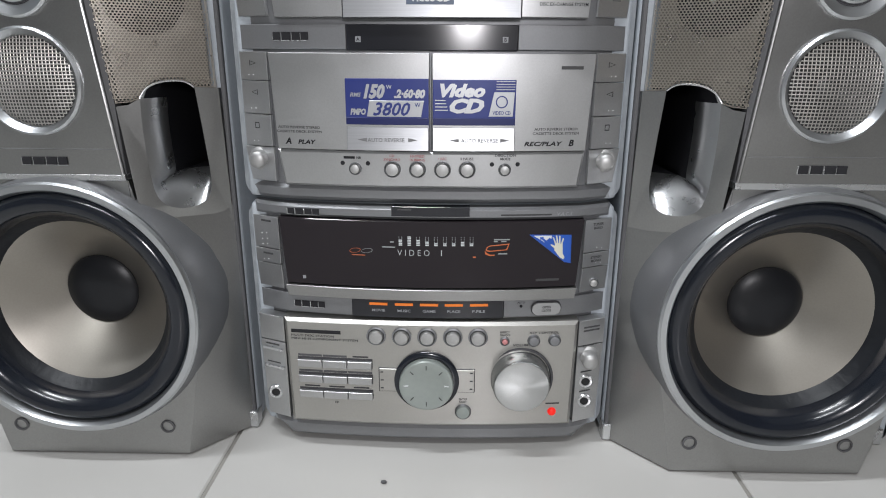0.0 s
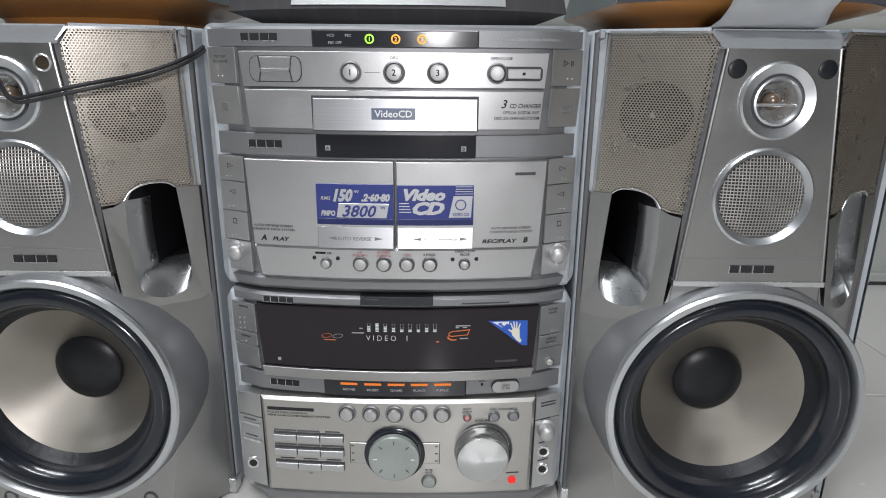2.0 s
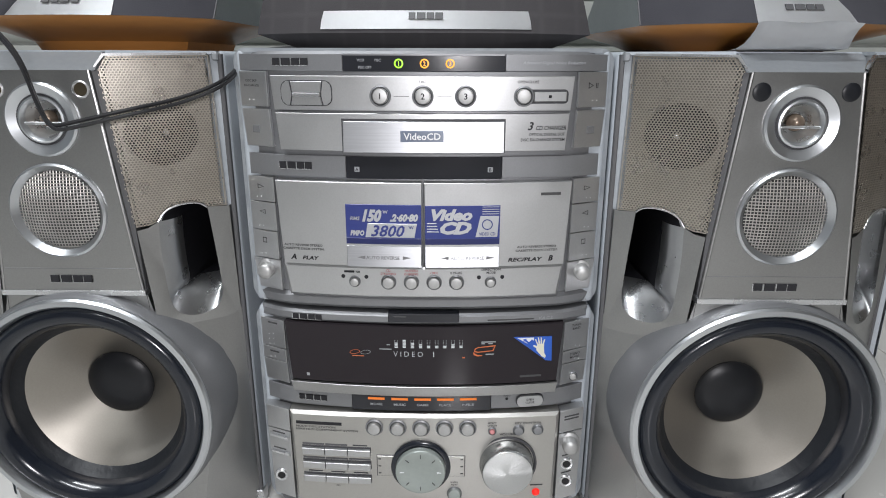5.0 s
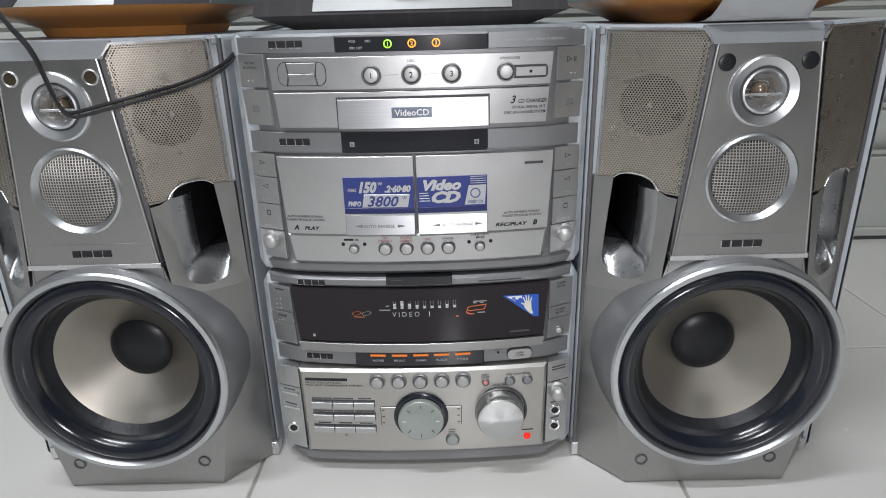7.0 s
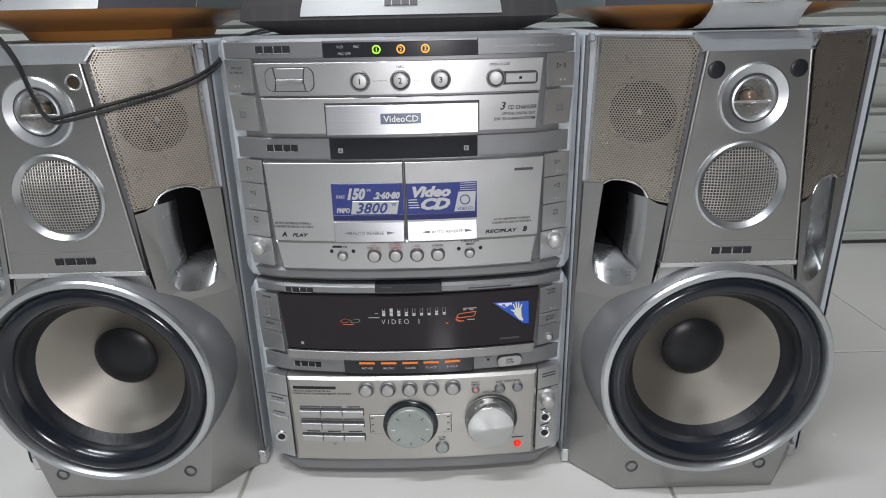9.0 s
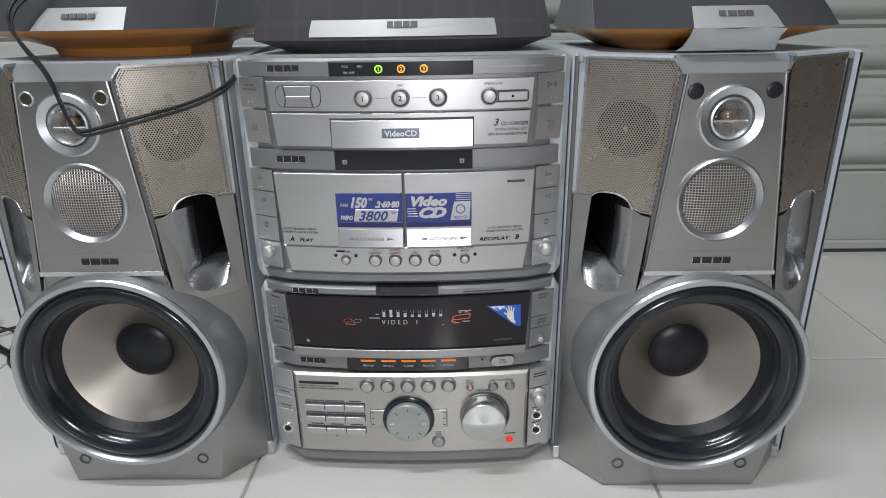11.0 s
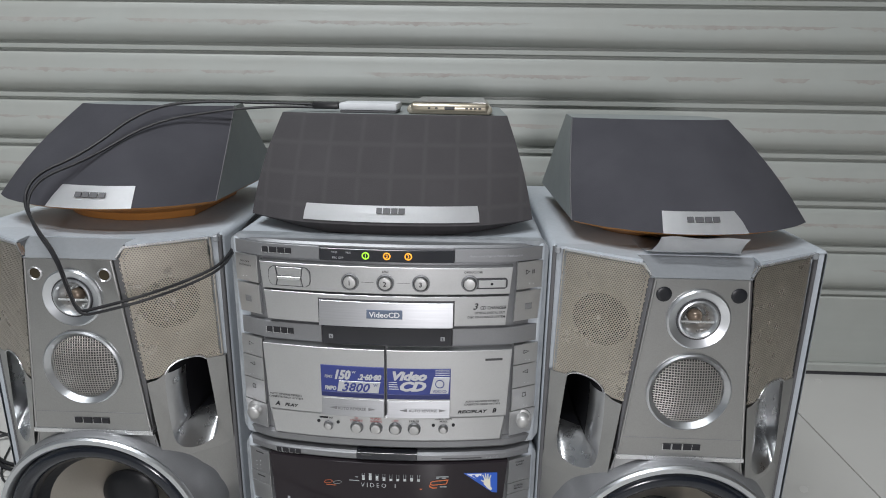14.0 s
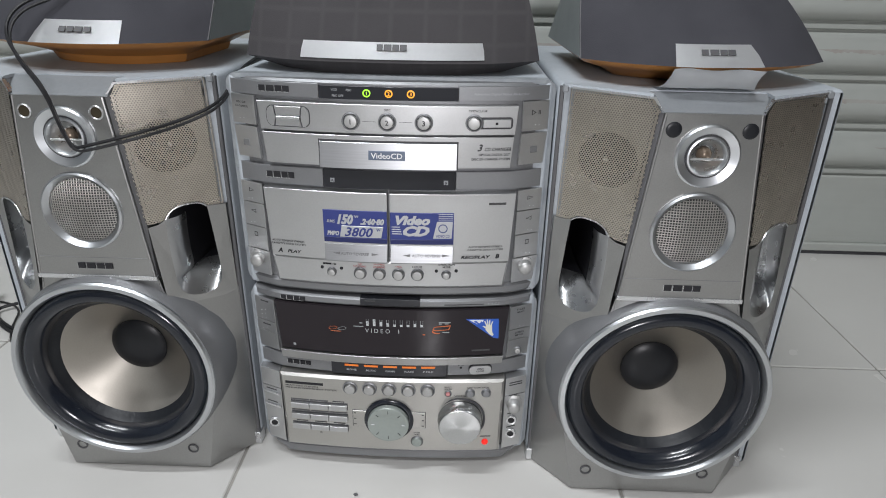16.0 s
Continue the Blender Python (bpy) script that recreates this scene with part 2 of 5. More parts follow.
def lathe(profile, cx, cz, cy=0.0, seg=32, arc=None):
    """Turns (radius, y) round the axis through (cx, cz) along y."""
    bm = bmesh.new()
    rings = []
    for r, y in profile:
        if r < 1e-6:
            rings.append([bm.verts.new((cx, cy + y, cz))])
        else:
            rings.append([bm.verts.new((cx + r * math.cos(2 * math.pi * i / seg), cy + y, cz + r * math.sin(2 * math.pi * i / seg))) for i in range(seg)])
    for a, b in zip(rings, rings[1:]):
        for i in range(seg):
            j = (i + 1) % seg
            if len(a) == 1:
                bm.faces.new((a[0], b[j], b[i]))
            elif len(b) == 1:
                bm.faces.new((a[i], a[j], b[0]))
            else:
                bm.faces.new((a[i], a[j], b[j], b[i]))
    return bm


def box(x0, x1, y0, y1, z0, z1, bev=0.0, seg=2):
    bm = bmesh.new()
    bmesh.ops.create_cube(bm, size=1)
    for v in bm.verts:
        v.co = Vector(((x0 + x1) / 2 + v.co.x * (x1 - x0), (y0 + y1) / 2 + v.co.y * (y1 - y0), (z0 + z1) / 2 + v.co.z * (z1 - z0)))
    if bev:
        bmesh.ops.bevel(bm, geom=bm.edges[:], offset=bev, segments=seg, affect="EDGES", profile=0.5)
    return bm


def from_curve(cu):
    ob = bpy.data.objects.new("tmp", cu)
    me = bpy.data.meshes.new_from_object(ob)
    bpy.data.objects.remove(ob)
    bpy.data.curves.remove(cu)
    return me


def tube(points, r, closed=False, res=6):
    cu = bpy.data.curves.new("tube", "CURVE")
    cu.dimensions, cu.bevel_depth, cu.bevel_resolution, cu.resolution_u, cu.use_fill_caps = "3D", r, 2, res, True
    sp = cu.splines.new("NURBS")
    sp.points.add(len(points) - 1)
    for p, q in zip(sp.points, points):
        p.co = (*q, 1)
    sp.use_endpoint_u, sp.order_u, sp.use_cyclic_u = True, 3, closed
    return from_curve(cu)


def text(parent, words, x, z, h, material, f, off, width=None, align="CENTER", shear=0.0, name="lettering", bold=0.025):
    """Words of capital height h, centred on x (or starting at x) with their foot at z, laid on f(x) - off."""
    cu = bpy.data.curves.new("words", "FONT")
    cu.body, cu.size, cu.shear, cu.resolution_u, cu.offset = words, h / 0.7, shear, 2, bold * h
    me = from_curve(cu)
    n = len(me.vertices)
    co = np.empty(n * 3)
    me.vertices.foreach_get("co", co)
    co = co.reshape(-1, 3)
    lo, hi = co[:, 0].min(), co[:, 0].max()
    k = (width / (hi - lo)) if width else 1.0
    px = (co[:, 0] - lo) * k + (x if align == "LEFT" else x - (hi - lo) * k / 2)
    out = np.stack([px, np.array([f(a) for a in px]) - off, co[:, 1] + z], 1)
    me.vertices.foreach_set("co", out.reshape(-1))
    me.update()
    return part(name, me, material, parent)


def brand(parent, x0, x1, z0, z1, f, off, material=None, under=None):
    """A raised badge of four plain blocks."""
    w = (x1 - x0)

    def blocks(dx, dz, lift):
        bm = bmesh.new()
        for a, b in ((0.0, 0.2), (0.25, 0.5), (0.54, 0.77), (0.79, 1.0)):
            t = slab(x0 + a * w + dx, x0 + b * w + dx, z0 + dz, z1 + dz, f, off + lift, 0.0008, 0.0002, n=1)
            me = bpy.data.meshes.new("t")
            t.to_mesh(me)
            t.free()
            bm.from_mesh(me)
            bpy.data.meshes.remove(me)
        return bm
    part("badge_base", blocks(-0.0007, -0.0006, 0.0004), RIM, parent)
    return part("badge", blocks(0.0, 0.0, 0.0009), material or INK, parent, "plain raised badge blocks")


def button(parent, x, z, r, f, proud=0.004, material=None, rim=0.0016, name="button", seg=24):
    y = f(x)
    if rim:
        part(name + "_rim", lathe([(r + rim, y + 0.001), (r + rim, y - 0.0012), (r + rim * 0.5, y - 0.0018), (r + 0.0002, y - 0.0006), (r + 0.0002, y + 0.001)], x, z, 0, seg), BAND, parent, smooth=40)
    return part(name, lathe([(r, y + 0.001), (r, y - proud + 0.001), (r * 0.9, y - proud), (r * 0.6, y - proud - 0.0003), (0, y - proud - 0.0005)], x, z, 0, seg), material or BUTTON, parent, smooth=40)


# ---- setting ----
PITCH, GX, GY = 0.4085, -0.167, 0.224
CRUMB = (-0.034, -0.038, 0)
SLAT_Z = 0.157


def make_setting():
    floor = part("floor", box(-2.7, 2.7, -2.8, 0.8, -0.06, -0.002), GROUT, None)
    tagged(floor, "cream ceramic tiled floor with grey grout joints", "floor", kind="structure")
    tile = None
    rng = random.Random(4)
    for i in range(-6, 6):
        for j in range(-7, 1):
            if tile is None:
                h = PITCH / 2 - 0.0016
                bm = box(-h, h, -h, h, -0.012, 0.0, 0.0012, 1)
                tile = bpy.data.meshes.new("tile")
                bm.to_mesh(tile)
                bm.free()
                tile.materials.append(TILE)
            ob = new("tile", tile)
            ob.parent = floor
            ob.location = (GX + (i + 0.5) * PITCH, GY + (j + 0.5) * PITCH, rng.uniform(-0.0002, 0.0))
            ob.rotation_euler = (0, 0, rng.choice((0, 1, 2, 3)) * math.pi / 2)
    # the roller shutter across the far end
    shutter = part("roller_shutter", box(-2.6, 2.6, 0.655, 0.67, 0.0, 2.75), EDGE_DARK, None)
    tagged(shutter, "pale painted steel roller shutter with worn slats", "shutter", kind="structure")
    prof = [(0.0, 0.007), (0.0035, 0.007), (0.0045, 0.002), (0.0055, 0.0), (0.0120, 0.0), (0.0135, 0.003), (0.0145, 0.007), (0.0178, 0.007), (0.0195, 0.001), (0.025, -0.0055), (0.033, -0.0088), (0.042, -0.0092), (0.050, -0.0072), (0.060, -0.0034), (0.072, -0.0005), (0.080, 0.001), (0.0830, 0.003), (0.0845, 0.007)]
    bm = bmesh.new()
    a = [bm.verts.new((-2.6, 0.630 + y, z)) for z, y in prof]
    b = [bm.verts.new((2.6, 0.630 + y, z)) for z, y in prof]
    for i in range(len(prof) - 1):
        bm.faces.new((a[i], b[i], b[i + 1], a[i + 1]))
    slat = part("slat", bm, SLAT, shutter, smooth=35)
    slat.location.z = SLAT_Z
    rng = random.Random(11)
    for k in range(1, 30):
        ob = new("slat", slat.data)
        ob.parent = shutter
        ob.location.z = SLAT_Z + 0.0845 * k
    # strips of rubbed paint along the slats
    for k in range(0, 6):
        z = SLAT_Z + 0.0845 * k
        x = -1.2 + rng.uniform(0, 0.2)
        bm = bmesh.new()
        while x < 1.25:
            w = rng.uniform(0.06, 0.42)
            n = max(6, int(w / 0.003))
            top, bot = [], []
            for i in range(n + 1):
                u = i / n
                px = x + w * u
                rag = 0.62 + 0.35 * noise.noise((px * 30, k * 3.1, 0)) + 0.40 * noise.noise((px * 150, k * 3.1, 4))
                hh = 0.0085 * min(1.0, 12 * u, 9 * (1 - u)) * max(0.06, rag)
                zc = 0.0565 + 0.0009 * noise.noise((px * 6, k * 5.0, 1)) + 0.0010 * noise.noise((px * 120, k * 5.0, 7))
                for zz, lst in ((zc, top), (zc - hh - 0.0003, bot)):
                    yy = np.interp(zz, [p[0] for p in prof], [p[1] for p in prof])
                    lst.append(bm.verts.new((px, 0.6297 + yy, z + zz)))
            for i in range(n):
                bm.faces.new((bot[i], bot[i + 1], top[i + 1], top[i]))
            x += w + rng.choice((0.01, 0.02, 0.05, 0.15))
        part("worn_strip", bm, RUST, shutter, "brownish rubbed paint")
    part("bottom_plate", box(-2.6, 2.6, 0.628, 0.640, 0.022, SLAT_Z, 0.002, 1), SLAT, shutter)
    part("bottom_rail", box(-2.6, 2.6, 0.620, 0.645, 0.007, 0.023, 0.002, 1), SLAT, shutter)
    part("rubber_seal", box(-2.6, 2.6, 0.623, 0.645, -0.001, 0.0075), RECESS, shutter, "black rubber seal")
    # unseen walls added to close the room and shape the metals' reflections
    for nm, q, m, hue in (("wall_west", (-2.7, -2.6, -2.8, 0.8), WALL_COOL, "blue-grey"), ("wall_east", (2.6, 2.7, -2.8, 0.8), WALL_WARM, "tan"), ("wall_south", (-2.6, 2.6, -2.8, -2.7), WALL, "grey")):
        w = part(nm, box(*q, -0.06, 2.8), m, None)
        tagged(w, "plain " + hue + " unseen wall toned for reflections", "wall", kind="structure")
    w = part("wall_north", box(-2.6, 2.6, 0.70, 0.8, -0.06, 2.8), WALL, None)
    tagged(w, "plain grey plastered wall behind shutter", "wall", kind="structure")
    c = part("ceiling", box(-2.7, 2.7, -2.8, 0.8, 2.8, 2.9), CEILING, None)
    tagged(c, "plain white plastered ceiling", "ceiling", kind="structure")


def make_lamps():
    for x, y, w in TUBES:
        t = thing("tube_lamp", (x, y, 2.8), "white ceiling batten with a fluorescent tube", "lamp", "ceiling lamps")
        part("housing", box(x - 0.62, x + 0.62, y - 0.035, y + 0.035, 2.70, 2.80, 0.006), WALL, t)
        bm = lathe([(0, -0.6), (0.013, -0.6), (0.013, 0.6), (0, 0.6)], 0, 0, 0, 12)
        bmesh.ops.transform(bm, matrix=pose(x, y, 2.668, 0, 0, 90), verts=bm.verts)
        part("tube", bm, LAMP_GLOW, t, smooth=40)
    # stand and head invented to carry the added light by the camera
    x, y, z = CAMERA_LIGHT
    t = thing("work_lamp", (x, y, 0.0), "added stand for an unseen light near the camera", "lamp")
    part("pole", lathe([(0, 0), (0.012, 0), (0.012, z - 0.05), (0, z - 0.05)], 0, 0, 0, 12), EDGE_DARK, t)
    t.children[0].data.transform(Matrix.Translation((x, y - 0.055, 0)) @ Matrix.Rotation(radians(90), 4, "X") @ Matrix.Translation(LOC[t.name]))
    t.children[0].data.transform(Matrix.Translation(-LOC[t.name]))
    part("lamp_head", box(x - 0.06, x + 0.06, y - 0.09, y - 0.02, z - 0.06, z + 0.06, 0.01), EDGE_DARK, t)


# ---- the stacked system ----


def shell(z0, z1, name, parent):
    """The vinyl-clad case with an open-looking rounded front edge."""
    bm = box(-0.1408, 0.1408, 0.0285, 0.315, z0, z1, 0.004, 3)
    c = part("case", bm, CASE, parent, "blue-grey vinyl case", smooth=40)
    top = z1 + (0.0012 if z1 > 0.3 else -0.002)
    rim = poly(rrect(-0.1442, 0.1442, z0 + 0.001, top, 0.010), lambda x, z: bow(x), -0.0015, 0.012, rrect(-0.1388, 0.1388, z0 + 0.005, top - 0.0032, 0.006))
    part("front_edge", rim, FILM, c, "scuffed pale blue-grey edge", smooth=30)
    return c


def led_disc(p, x, z, f, off, material, digit):
    y = f(x) - off
    part("indicator", lathe([(0.0033, y + 0.001), (0.0033, y - 0.0003), (0.0023, y - 0.0004), (0.0023, y + 0.001)], x, z, 0, 20), material, p, "lit ring indicator")
    text(p, digit, x, z - 0.0014, 0.0029, material, f, off + 0.0003, name="numeral")


def make_deck_unit():
    u = thing("disc_and_cassette_deck", (0, 0.15, 0.2075), "silver disc changer and twin cassette deck unit", "stereo")
    shell(0.2085, 0.4095, "case", u)
    f = bow
    part("fascia", slab(-0.1375, 0.1375, 0.2095, 0.4085, f, -0.0045, 0.012, 0.002), BAND, u)
    # header band
    hb = part("header_band", slab(-0.1385, -0.0575, 0.3945, 0.4065, f, 0.0, 0.006), BAND, u)
    brand(hb, -0.110, -0.083, 0.3985, 0.4035, f, 0.0)
    hb2 = part("header_band", slab(0.0605, 0.1390, 0.3945, 0.4065, f, 0.0, 0.006), BAND, u)
    text(hb2, "Advanced Digital Noise Reduction", 0.0965, 0.3995, 0.0021, PALE, f, 0.0006, 0.047, shear=0.2)
    w = part("indicator_window", slab(-0.0572, 0.0602, 0.3943, 0.4053, f, 0.0003, 0.005, 0.0004), WINDOW, u, "smoked black window")
    text(w, "VCD", -0.0440, 0.4012, 0.0018, PALE, f, 0.0006)
    text(w, "PBC", -0.0315, 0.4012, 0.0018, PALE, f, 0.0006)
    text(w, "PBC OFF", -0.0410, 0.3963, 0.0018, PALE, f, 0.0006)
    led_disc(u, -0.0165, 0.3998, f, 0.0006, GREEN_LED, "1")
    led_disc(u, 0.0020, 0.3998, f, 0.0006, ORANGE_LED, "2")
    led_disc(u, 0.0205, 0.3998, f, 0.0006, ORANGE_LED, "3")
    # side keys
    for s in (-1, 1):
        a, b = sorted((s * 0.1390, s * 0.1155))
        k = part("side_key", slab(a, b, 0.3685, 0.3940, f, 0.0012, 0.006), SILVER, u)
        for i in range(3):
            part("dot", lathe([(0.0005, 0), (0, -0.0003)], s * 0.1275 + (i - 1) * 0.0032, 0.3735, f(0.1275) - 0.0013, 8), WHITE, k)
        if s > 0:
            text(k, "\u25b7 II", 0.1275, 0.3825, 0.0036, FAINT, f, 0.0016)
        else:
            text(k, "DISC SKIP", -0.1285, 0.3865, 0.0016, FAINT, f, 0.0016)
            text(k, "EX-CHANGE", -0.1285, 0.3830, 0.0016, FAINT, f, 0.0016)
        q = part("side_block", slab(a, b, 0.3385, 0.3665, f, 0.0008, 0.006, 0.0008, b0=a * 0.985, b1=b * 0.985), SILVER, u)
        part("key_mark", slab(s * 0.1275 - 0.0032, s * 0.1275 + 0.0032, 0.3488, 0.3545, f, 0.0012, 0.001, 0.0004, n=1), BAND, q)
    # control panel with the disc keys
    p1 = part("control_panel", slab(-0.1115, 0.1115, 0.3668, 0.3912, f, 0.0050, 0.010, 0.0011, b0=-0.1095, b1=0.1095), SILVER, u)
    g = lambda x: bow(x) - 0.0050
    gz = lambda x, z: g(x)
    part("rocker_frame", poly(rrect(-0.1036, -0.0649, 0.3699, 0.3881, 0.0060), gz, 0.0003, 0.001), RECESS, u)
    part("rocker_key", slab(-0.0960, -0.0725, 0.3795, 0.3874, g, 0.0010, 0.002, 0.0006, b0=-0.0948, b1=-0.0737), SILVER, u)
    part("rocker_key", slab(-0.0948, -0.0737, 0.3706, 0.3765, g, 0.0010, 0.002, 0.0006, b0=-0.0960, b1=-0.0725), SILVER, u)
    part("rocker_bar", slab(-0.0948, -0.0737, 0.3765, 0.3793, g, 0.0026, 0.004, 0.0006), RIM, u)
    for e in (-1, 1):
        cxk = -0.08425
        pts = [(0.0128, 0.3874), (0.0150, 0.3874), (0.0178, 0.3850), (0.0187, 0.3820), (0.0187, 0.3760), (0.0178, 0.3730), (0.0150, 0.3706), (0.0128, 0.3706), (0.0115, 0.3765), (0.0115, 0.3795)]
        part("rocker_side", poly([(cxk + e * x, z) for x, z in pts], gz, 0.0012, 0.002), SILVER, u)
    for x, d in ((-0.0298, "1"), (0.0010, "2"), (0.0318, "3")):
        button(u, x, 0.3772, 0.0056, g, 0.0035, BUTTON, 0.0022, "disc_button", 28)
        text(u, d, x, 0.3753, 0.0042, INK, lambda q: g(x) - 0.0041, 0.0003, name="numeral")
    for x in (-0.0145, 0.0165):
        part("line", slab(x - 0.0055, x + 0.0055, 0.3770, 0.3773, g, 0.0002, 0.0005, 0.0001, n=1), FAINT, u)
    text(p1, "DISC", 0.0012, 0.3864, 0.0018, FAINT, g, 0.0003)
    text(p1, "OPEN/CLOSE", 0.0770, 0.3864, 0.0019, FAINT, g, 0.0003)
    part("oval_frame", poly(rrect(0.0770, 0.1072, 0.3719, 0.3820, 0.0030), gz, 0.0004, 0.001), RECESS, u)
    button(u, 0.0740, 0.3772, 0.0052, g, 0.004, BUTTON, 0.0022, "open_button", 28)
    ck = part("close_key", slab(0.0816, 0.1055, 0.3736, 0.3803, g, 0.0022, 0.003, 0.0006), SILVER, u)
    part("mark", slab(0.0922, 0.0944, 0.3760, 0.3780, g, 0.0026, 0.001, 0.0002, n=1), INK, ck)
    # disc drawer panel
    p2 = part("drawer_panel", slab(-0.1090, 0.1090, 0.3375, 0.3648, f, 0.0050, 0.010, 0.0012, b0=-0.1068, b1=0.1068), SILVER, u)
    part("drawer_recess", slab(-0.0592, 0.0614, 0.3362, 0.3612, g, 0.0003, 0.003, 0.0004), RECESS, u)
    tr = part("disc_drawer", slab(-0.0580, 0.0604, 0.3368, 0.3592, lambda x: g(x) + 0.0012, 0.0022, 0.006, 0.0006, tilt=0.13), BRUSHED, u, "brushed aluminium disc drawer front")
    plate = part("drawer_badge", slab(-0.0155, 0.0160, 0.3448, 0.3528, g, 0.0024, 0.0012, 0.0003, tilt=0.13), mat("badge_blue", (0.10, 0.13, 0.19), 0.35), tr)
    text(plate, "VideoCD", 0.0003, 0.3466, 0.0048, WHITE, g, 0.0040, 0.027)
    text(p2, "3", 0.0800, 0.3530, 0.0058, INK, g, 0.0003, shear=0.3)
    text(p2, "CD CHANGER", 0.0955, 0.3530, 0.0030, INK, g, 0.0003, 0.023, shear=0.2)
    text(p2, "OPTICAL DIGITAL OUT", 0.0925, 0.3487, 0.0021, INK, g, 0.0003, 0.027)
    text(p2, "DISC EX-CHANGE SYSTEM", 0.0895, 0.3448, 0.0021, INK, g, 0.0003, 0.033)
    # second band
    b2 = part("deck_band", slab(-0.1365, -0.0580, 0.3165, 0.3330, f, 0.0, 0.006), BAND, u)
    brand(b2, -0.110, -0.0845, 0.3225, 0.3278, f, 0.0)
    part("deck_band", slab(0.0600, 0.1365, 0.3165, 0.3330, f, 0.0, 0.006), BAND, u)
    w2 = part("deck_window", slab(-0.0577, 0.0597, 0.3160, 0.3328, f, -0.0001, 0.005, 0.0004, tilt=0.035), WINDOW, u, "smoked black window")
    for x, d in ((-0.0495, "A"), (0.0512, "B")):
        q = part("letter_plate", slab(x - 0.0019, x + 0.0019, 0.3212, 0.3250, f, 0.0007, 0.001, 0.0002, n=1), PALE, w2)
        text(w2, d, x, 0.3219, 0.0024, WINDOW, f, 0.0010, name="letter")
    # cassette doors
    h = lambda x: bow(x) - 0.0065
    for a, b, ab, bb in ((-0.1130, -0.0004, -0.1098, -0.0004), (0.0016, 0.1140, 0.0016, 0.1108)):
        part("cassette_door", slab(a, b, 0.2482, 0.3142, f, 0.0065, 0.012, 0.0014, b0=ab, b1=bb), SILVER, u)
    l1 = part("power_label", slab(-0.0588, -0.0008, 0.2663, 0.2976, h, 0.0006, 0.002, 0.0003), BLUE, u, "blue printed power label")
    l2 = part("format_label", slab(0.0020, 0.0592, 0.2663, 0.2970, h, 0.0006, 0.002, 0.0003), BLUE, u, "blue printed video disc label")
    for a, b in ((-0.0586, -0.0010), (0.0022, 0.0590)):
        part("label_foot", slab(a, b, 0.2664, 0.2712, h, 0.0008, 0.001, 0.0002), NAVY, u, "dark navy label edge")
    text(l1, "RMS", -0.0515, 0.2853, 0.0028, PALE, h, 0.0008, 0.0075, shear=0.2)
    text(l1, "150", -0.0385, 0.2848, 0.0085, LABEL_GREY, h, 0.0008, 0.0150, shear=0.3, bold=0.08)
    text(l1, "W", -0.0282, 0.2908, 0.0025, LABEL_GREY, h, 0.0008)
    text(l1, ".2\u00b760\u00b780", -0.0140, 0.2850, 0.0052, LABEL_GREY, h, 0.0008, 0.0215, shear=0.25, bold=0.08)
    part("label_bar", slab(-0.0420, -0.0040, 0.2718, 0.2830, h, 0.0008, 0.001, 0.0003, b0=-0.0440, b1=-0.0060), LABEL_GREY, l1)
    text(l1, "PMPO", -0.0500, 0.2733, 0.0038, LABEL_GREY, h, 0.0008, 0.0110, shear=0.2, bold=0.08)
    text(l1, "3800", -0.0265, 0.2730, 0.0086, BLUE, h, 0.0012, 0.0260, shear=0.3, bold=0.03)
    text(l1, "W", -0.0085, 0.2788, 0.0025, BLUE, h, 0.0012)
    text(l2, "Video", 0.0225, 0.2860, 0.0080, LABEL_GREY, h, 0.0008, 0.0310, shear=0.3, bold=0.08)
    text(l2, "CD", 0.0255, 0.2753, 0.0088, LABEL_GREY, h, 0.0008, 0.0240, shear=0.3, bold=0.08)
    for i in range(4):
        part("label_line", slab(0.0035, 0.0125 - i * 0.0006, 0.2763 + i * 0.0022, 0.2770 + i * 0.0022, h, 0.0008, 0.001, 0.0001, n=1), LABEL_GREY, l2)
    part("label_corner", slab(0.0440, 0.0585, 0.2723, 0.2890, h, 0.0008, 0.001, 0.0003, b0=0.0405, b1=0.0575), LABEL_GREY, l2)
    for i in range(4):
        part("label_line", slab(0.0455, 0.0585, 0.2903 + i * 0.0018, 0.2908 + i * 0.0018, h, 0.0008, 0.001, 0.0001, n=1), LABEL_GREY, l2)
    text(l2, "VIDEO CD", 0.0495, 0.2738, 0.0024, BLUE, h, 0.0012, 0.0125)
    part("disc_swirl", lathe([(0.0042, -0.0001), (0.0042, -0.0004), (0.0034, -0.0004), (0.0034, -0.0001)], 0.0495, 0.2823, h(0.0495) - 0.0008, 20), BLUE, l2)
    for a, b in ((-0.0585, -0.0008), (0.0020, 0.0592)):
        hc = lambda x: h(x) - 0.0022
        c = part("chrome_strip", slab(a, b, 0.2487, 0.2648, lambda x: h(x) + 0.0009, 0.0012, 0.005, 0.0006, tilt=0.21), BRUSHED, u, "brushed chrome door strip")
        text(c, "AUTO REVERSE", (a + b) / 2 + (0.004 if a > 0 else -0.001), 0.2548, 0.0027, DIM, hc, 0.0006, 0.026)
        for e in (-1, 1):
            cx = (a + b) / 2 + e * 0.0165 + (0.004 if a > 0 else 0)
            part("arrow", poly([(cx - e * 0.002, 0.2548), (cx + e * 0.0045, 0.2562), (cx - e * 0.002, 0.2576)], lambda x, z: hc(x), 0.0006, 0.0003), DIM, c)
